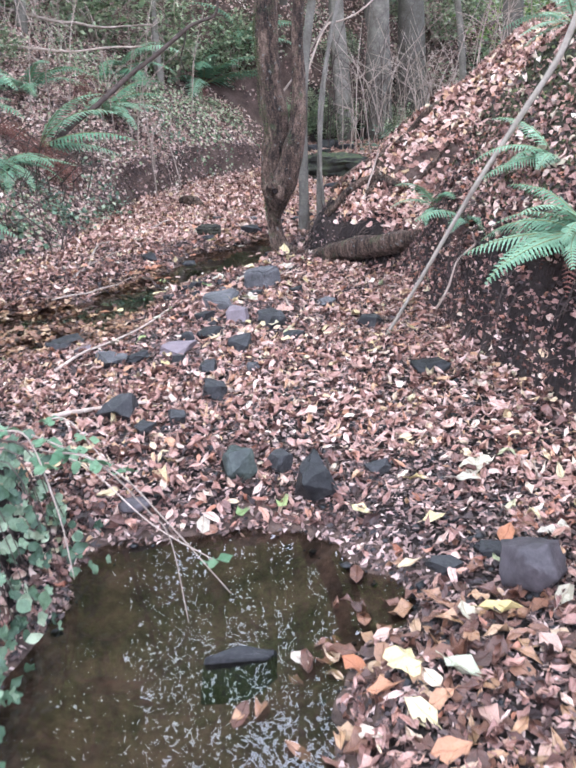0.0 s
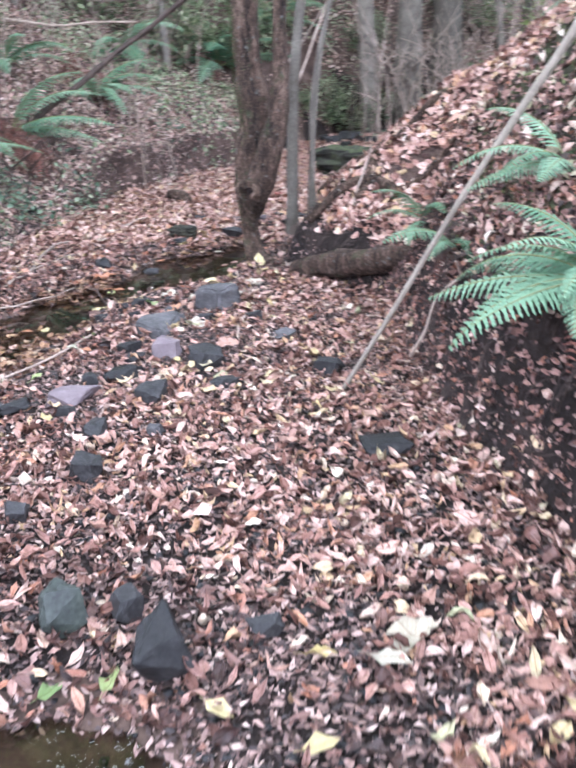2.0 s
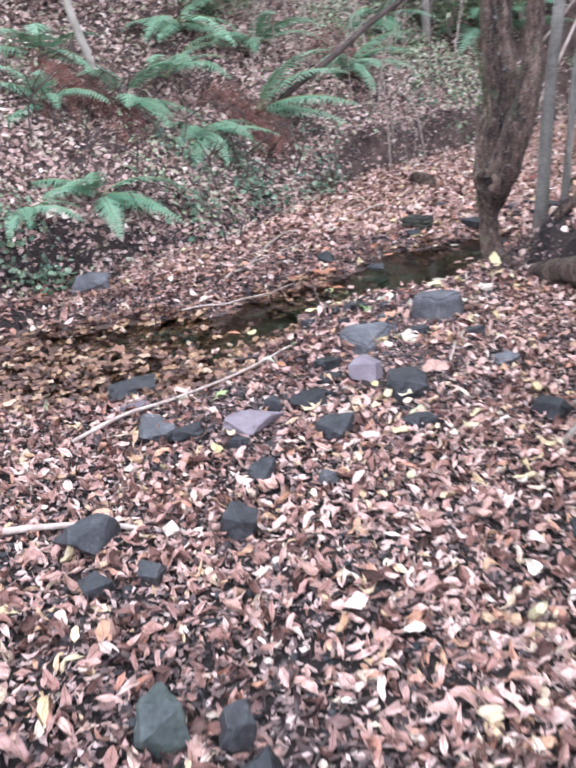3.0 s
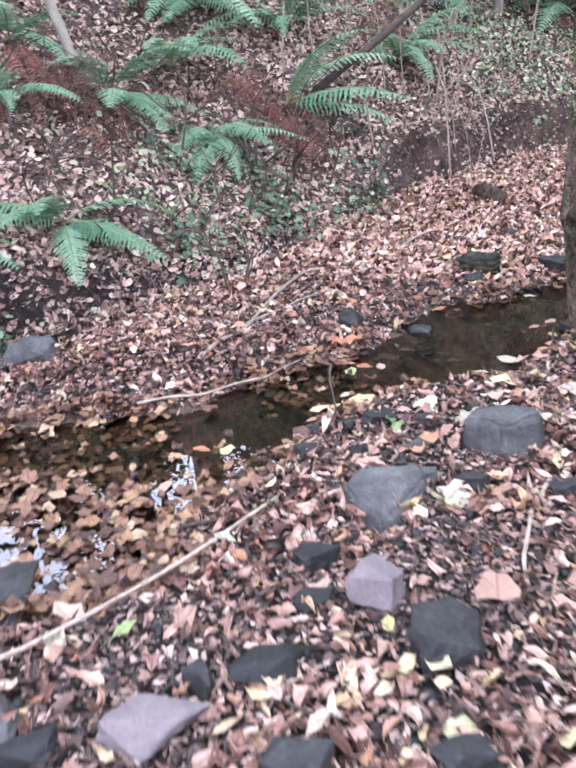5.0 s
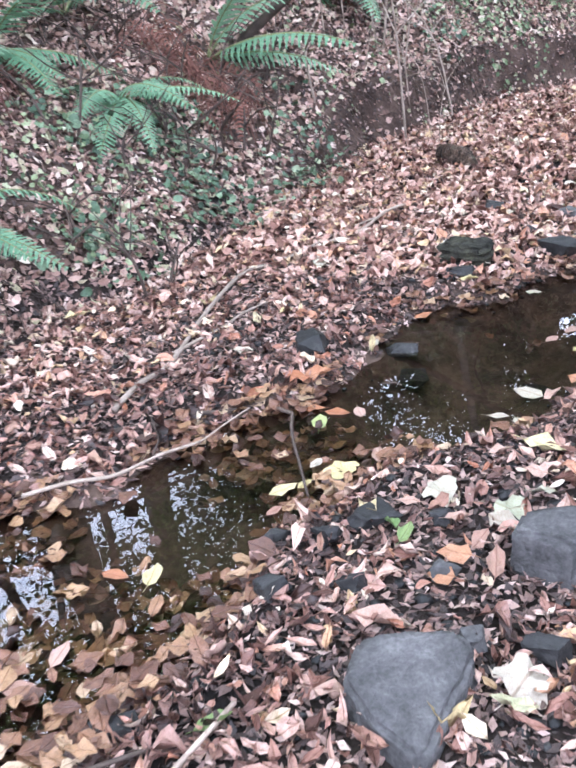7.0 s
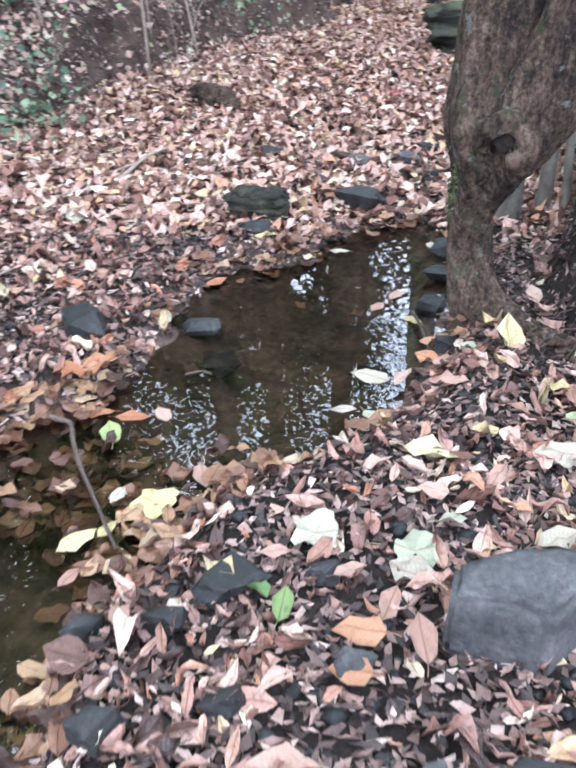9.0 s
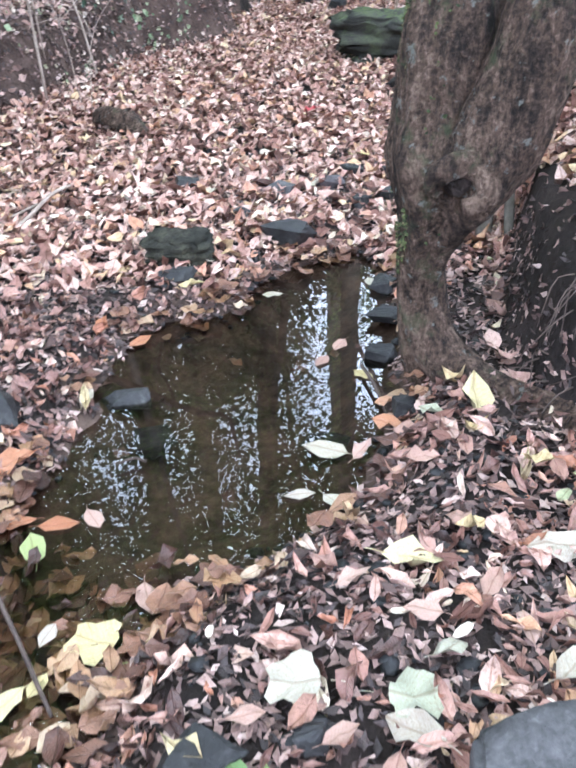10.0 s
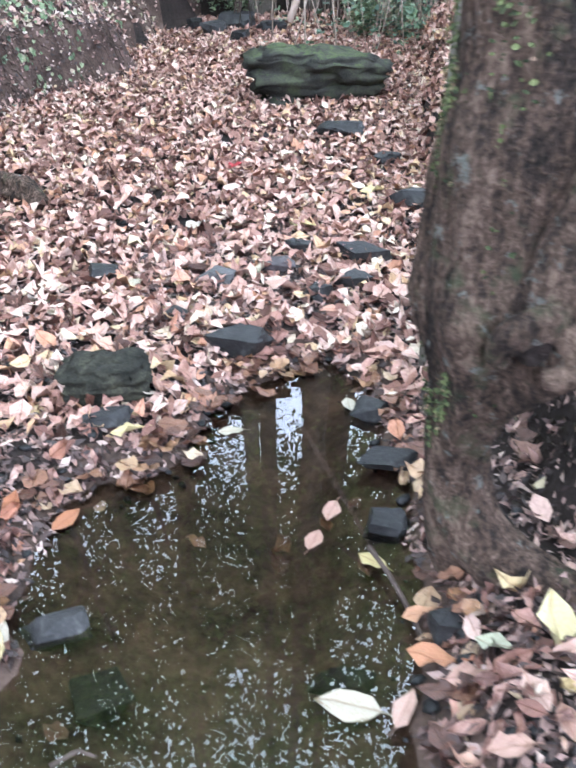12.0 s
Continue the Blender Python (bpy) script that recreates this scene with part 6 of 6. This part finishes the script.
def fallen_leaf(x, y, size, tone, yaw, lobed=False):
    mat, words = TONES[tone]
    g = ground_at(x, y)
    afloat = g < WATER_Z - 0.01
    z = WATER_Z + 0.004 if afloat else g + 0.035
    lean = 2 if afloat else 16
    me = BLADES[tone, lobed][leaf_turn.randrange(4)]
    ob = part("leaf", me, mat, m=pose(x, y, z, leaf_turn.uniform(-lean, lean), leaf_turn.uniform(-lean, lean), yaw) @ Matrix.Diagonal((size, size, size * (0.35 if afloat else 1.0), 1)))
    return tagged(ob, words + (" afloat on the stream" if afloat else " lying on the stream bed"), "leaf", "single fallen leaves")


fallen_leaf(0.45, 2.02, 0.148, "pale", 318)
fallen_leaf(0.30, 1.88, 0.118, "yellow", 130)
fallen_leaf(0.29, 2.10, 0.151, "yellow", 183, True)
fallen_leaf(0.62, 2.30, 0.135, "yellow", 353)
fallen_leaf(0.26, 3.06, 0.091, "yellow", 333)
fallen_leaf(-0.38, 3.11, 0.103, "pale", 271)
fallen_leaf(0.52, 2.90, 0.097, "yellow", 14)
fallen_leaf(0.75, 2.74, 0.112, "orange", 238)
fallen_leaf(0.77, 3.31, 0.160, "pale", 127, True)
fallen_leaf(0.70, 3.21, 0.137, "pale", 332)
fallen_leaf(0.52, 3.24, 0.114, "yellow", 26)
fallen_leaf(-0.05, 3.18, 0.098, "green", 80)
fallen_leaf(-0.22, 3.18, 0.090, "green", 57)
fallen_leaf(0.90, 2.74, 0.082, "pale", 190)
fallen_leaf(0.96, 2.75, 0.104, "pale", 240)
fallen_leaf(-0.02, 2.28, 0.089, "pale", 126)
fallen_leaf(0.26, 2.31, 0.090, "tan", 194)
fallen_leaf(0.51, 2.29, 0.098, "pale", 278)
fallen_leaf(0.84, 2.36, 0.112, "pale", 52)
fallen_leaf(-0.71, 4.85, 0.102, "yellow", 293)
fallen_leaf(-0.56, 3.68, 0.101, "orange", 127)
fallen_leaf(0.22, 2.00, 0.114, "orange", 6)
fallen_leaf(0.72, 2.12, 0.104, "tan", 110)
fallen_leaf(0.36, 1.92, 0.096, "orange", 208)
fallen_leaf(0.15, 2.18, 0.104, "orange", 143)
fallen_leaf(0.47, 1.83, 0.109, "tan", 93)
fallen_leaf(0.35, 1.72, 0.120, "orange", 199)
fallen_leaf(-0.58, 6.87, 0.088, "green", 81)
fallen_leaf(-0.84, 6.14, 0.088, "green", 36)
fallen_leaf(-0.92, 5.39, 0.105, "green", 71)
fallen_leaf(-1.08, 5.29, 0.143, "pale", 316)
fallen_leaf(-1.08, 5.72, 0.113, "yellow", 316)
fallen_leaf(-1.05, 7.19, 0.105, "yellow", 227)
fallen_leaf(-0.23, 6.38, 0.144, "pale", 64, True)
fallen_leaf(-1.33, 5.58, 0.097, "yellow", 67)
fallen_leaf(-0.87, 5.91, 0.088, "pale", 0)
fallen_leaf(-1.49, 8.02, 0.089, "pale", 2)
fallen_leaf(-1.06, 7.64, 0.113, "green", 107)
fallen_leaf(-0.24, 5.63, 0.070, "yellow", 110)
fallen_leaf(-0.47, 5.72, 0.121, "tan", 84)
fallen_leaf(-2.10, 6.96, 0.128, "tan", 85)
fallen_leaf(-0.34, 7.94, 0.134, "pale", 148)
fallen_leaf(-2.83, 7.99, 0.134, "pale", 160)
fallen_leaf(-2.53, 9.13, 0.115, "pale", 101)
fallen_leaf(-0.77, 5.48, 0.125, "tan", 276)
fallen_leaf(-1.12, 5.42, 0.148, "tan", 347)
fallen_leaf(-2.52, 7.39, 0.126, "yellow", 320)
fallen_leaf(0.01, 5.84, 0.140, "tan", 104, True)
fallen_leaf(-1.39, 6.37, 0.099, "tan", 93)
fallen_leaf(-1.40, 6.69, 0.096, "orange", 353)
fallen_leaf(-1.29, 6.71, 0.105, "yellow", 100)
fallen_leaf(-1.43, 6.24, 0.097, "tan", 196)
fallen_leaf(-0.46, 6.72, 0.095, "orange", 152)
fallen_leaf(-0.61, 6.27, 0.102, "tan", 11)
fallen_leaf(-0.57, 6.51, 0.127, "tan", 184)
fallen_leaf(-2.48, 8.34, 0.113, "yellow", 212)
fallen_leaf(-1.44, 8.45, 0.105, "yellow", 84)
fallen_leaf(-0.99, 8.24, 0.090, "pale", 74)
fallen_leaf(-0.33, 6.94, 0.120, "pale", 135)
fallen_leaf(-0.03, 7.03, 0.121, "pale", 33)
fallen_leaf(-1.00, 5.73, 0.093, "orange", 169)
fallen_leaf(-0.77, 5.81, 0.076, "orange", 154)
fallen_leaf(-1.14, 5.56, 0.123, "orange", 308)
fallen_leaf(-0.63, 6.92, 0.084, "green", 300)
fallen_leaf(-0.43, 7.75, 0.082, "pale", 1)
fallen_leaf(-0.34, 7.70, 0.109, "pale", 305)
fallen_leaf(-0.32, 7.01, 0.124, "pale", 347, True)
fallen_leaf(-0.51, 7.06, 0.131, "pale", 173, True)
fallen_leaf(-0.23, 7.10, 0.095, "pale", 33)
fallen_leaf(-0.26, 7.19, 0.076, "tan", 158)
fallen_leaf(0.05, 7.33, 0.129, "pale", 181)
fallen_leaf(-0.89, 7.33, 0.140, "yellow", 156, True)
fallen_leaf(-0.99, 7.36, 0.065, "pale", 246)
fallen_leaf(-0.24, 7.34, 0.143, "yellow", 356)
fallen_leaf(-0.44, 6.81, 0.109, "orange", 161)
fallen_leaf(-0.33, 6.78, 0.104, "tan", 94)
fallen_leaf(-0.38, 6.87, 0.083, "tan", 246)
fallen_leaf(-0.99, 7.23, 0.062, "yellow", 241)
fallen_leaf(-0.68, 7.32, 0.062, "orange", 90)
fallen_leaf(-0.45, 6.95, 0.075, "tan", 29)
fallen_leaf(-1.47, 9.11, 0.137, "pale", 131)
fallen_leaf(-0.49, 9.08, 0.096, "orange", 11)
fallen_leaf(-0.68, 8.90, 0.093, "yellow", 183)
fallen_leaf(-0.84, 7.24, 0.076, "green", 206)
fallen_leaf(-0.60, 7.01, 0.072, "tan", 9)
fallen_leaf(-0.79, 7.44, 0.101, "tan", 281)
fallen_leaf(-1.14, 7.92, 0.122, "orange", 214)
fallen_leaf(-1.21, 7.86, 0.105, "orange", 187)
fallen_leaf(-1.11, 7.74, 0.087, "orange", 192)
fallen_leaf(-0.93, 7.73, 0.085, "tan", 296)
fallen_leaf(-1.01, 7.72, 0.100, "orange", 4)
fallen_leaf(-0.11, 7.25, 0.082, "tan", 231)
fallen_leaf(-0.37, 7.30, 0.081, "tan", 23)
fallen_leaf(-0.08, 7.13, 0.067, "tan", 92)
fallen_leaf(-0.52, 7.14, 0.075, "tan", 319)
fallen_leaf(-0.88, 6.84, 0.078, "tan", 100)
fallen_leaf(-1.04, 7.07, 0.068, "tan", 60)
fallen_leaf(-0.12, 7.45, 0.075, "tan", 125)
fallen_leaf(0.09, 7.63, 0.076, "tan", 236)
fallen_leaf(-0.14, 7.69, 0.083, "tan", 176)
fallen_leaf(-0.04, 7.69, 0.076, "tan", 262)
fallen_leaf(-0.14, 8.10, 0.073, "orange", 181)
fallen_leaf(0.15, 7.59, 0.082, "tan", 268)
fallen_leaf(-0.17, 8.32, 0.079, "yellow", 128)
fallen_leaf(-0.21, 8.53, 0.085, "tan", 236)
fallen_leaf(-0.28, 8.43, 0.081, "tan", 55)
fallen_leaf(0.17, 10.36, 0.160, "yellow", 301)
fallen_leaf(0.60, 10.71, 0.137, "yellow", 188)
fallen_leaf(-0.16, 7.98, 0.096, "orange", 151)
fallen_leaf(-0.12, 9.89, 0.107, "pale", 18)
fallen_leaf(-0.27, 10.54, 0.126, "pale", 221)
fallen_leaf(-0.86, 8.67, 0.101, "orange", 46)
fallen_leaf(-0.58, 9.92, 0.095, "pale", 106)
fallen_leaf(-0.06, 9.73, 0.143, "tan", 174)
fallen_leaf(-0.02, 9.02, 0.085, "pale", 262)
fallen_leaf(-0.01, 11.46, 0.102, "red", 312)
fallen_leaf(0.05, 11.37, 0.088, "red", 185)
fallen_leaf(-0.98, 8.67, 0.098, "orange", 75)
fallen_leaf(-0.39, 8.97, 0.078, "pale", 174)
fallen_leaf(-0.06, 7.92, 0.077, "pale", 141)
fallen_leaf(-0.12, 7.89, 0.098, "tan", 359)
fallen_leaf(-0.06, 7.76, 0.081, "tan", 279)
fallen_leaf(-0.25, 7.88, 0.086, "tan", 47)

upright = part("leaf", BLADES["yellow", False][1], YELLOW, m=pose(0.05, 7.90, -0.14, 20, -62, 100) @ Matrix.Scale(0.15, 4))
tagged(upright, "pale green leaf propped upright against the root", "leaf", "single fallen leaves")
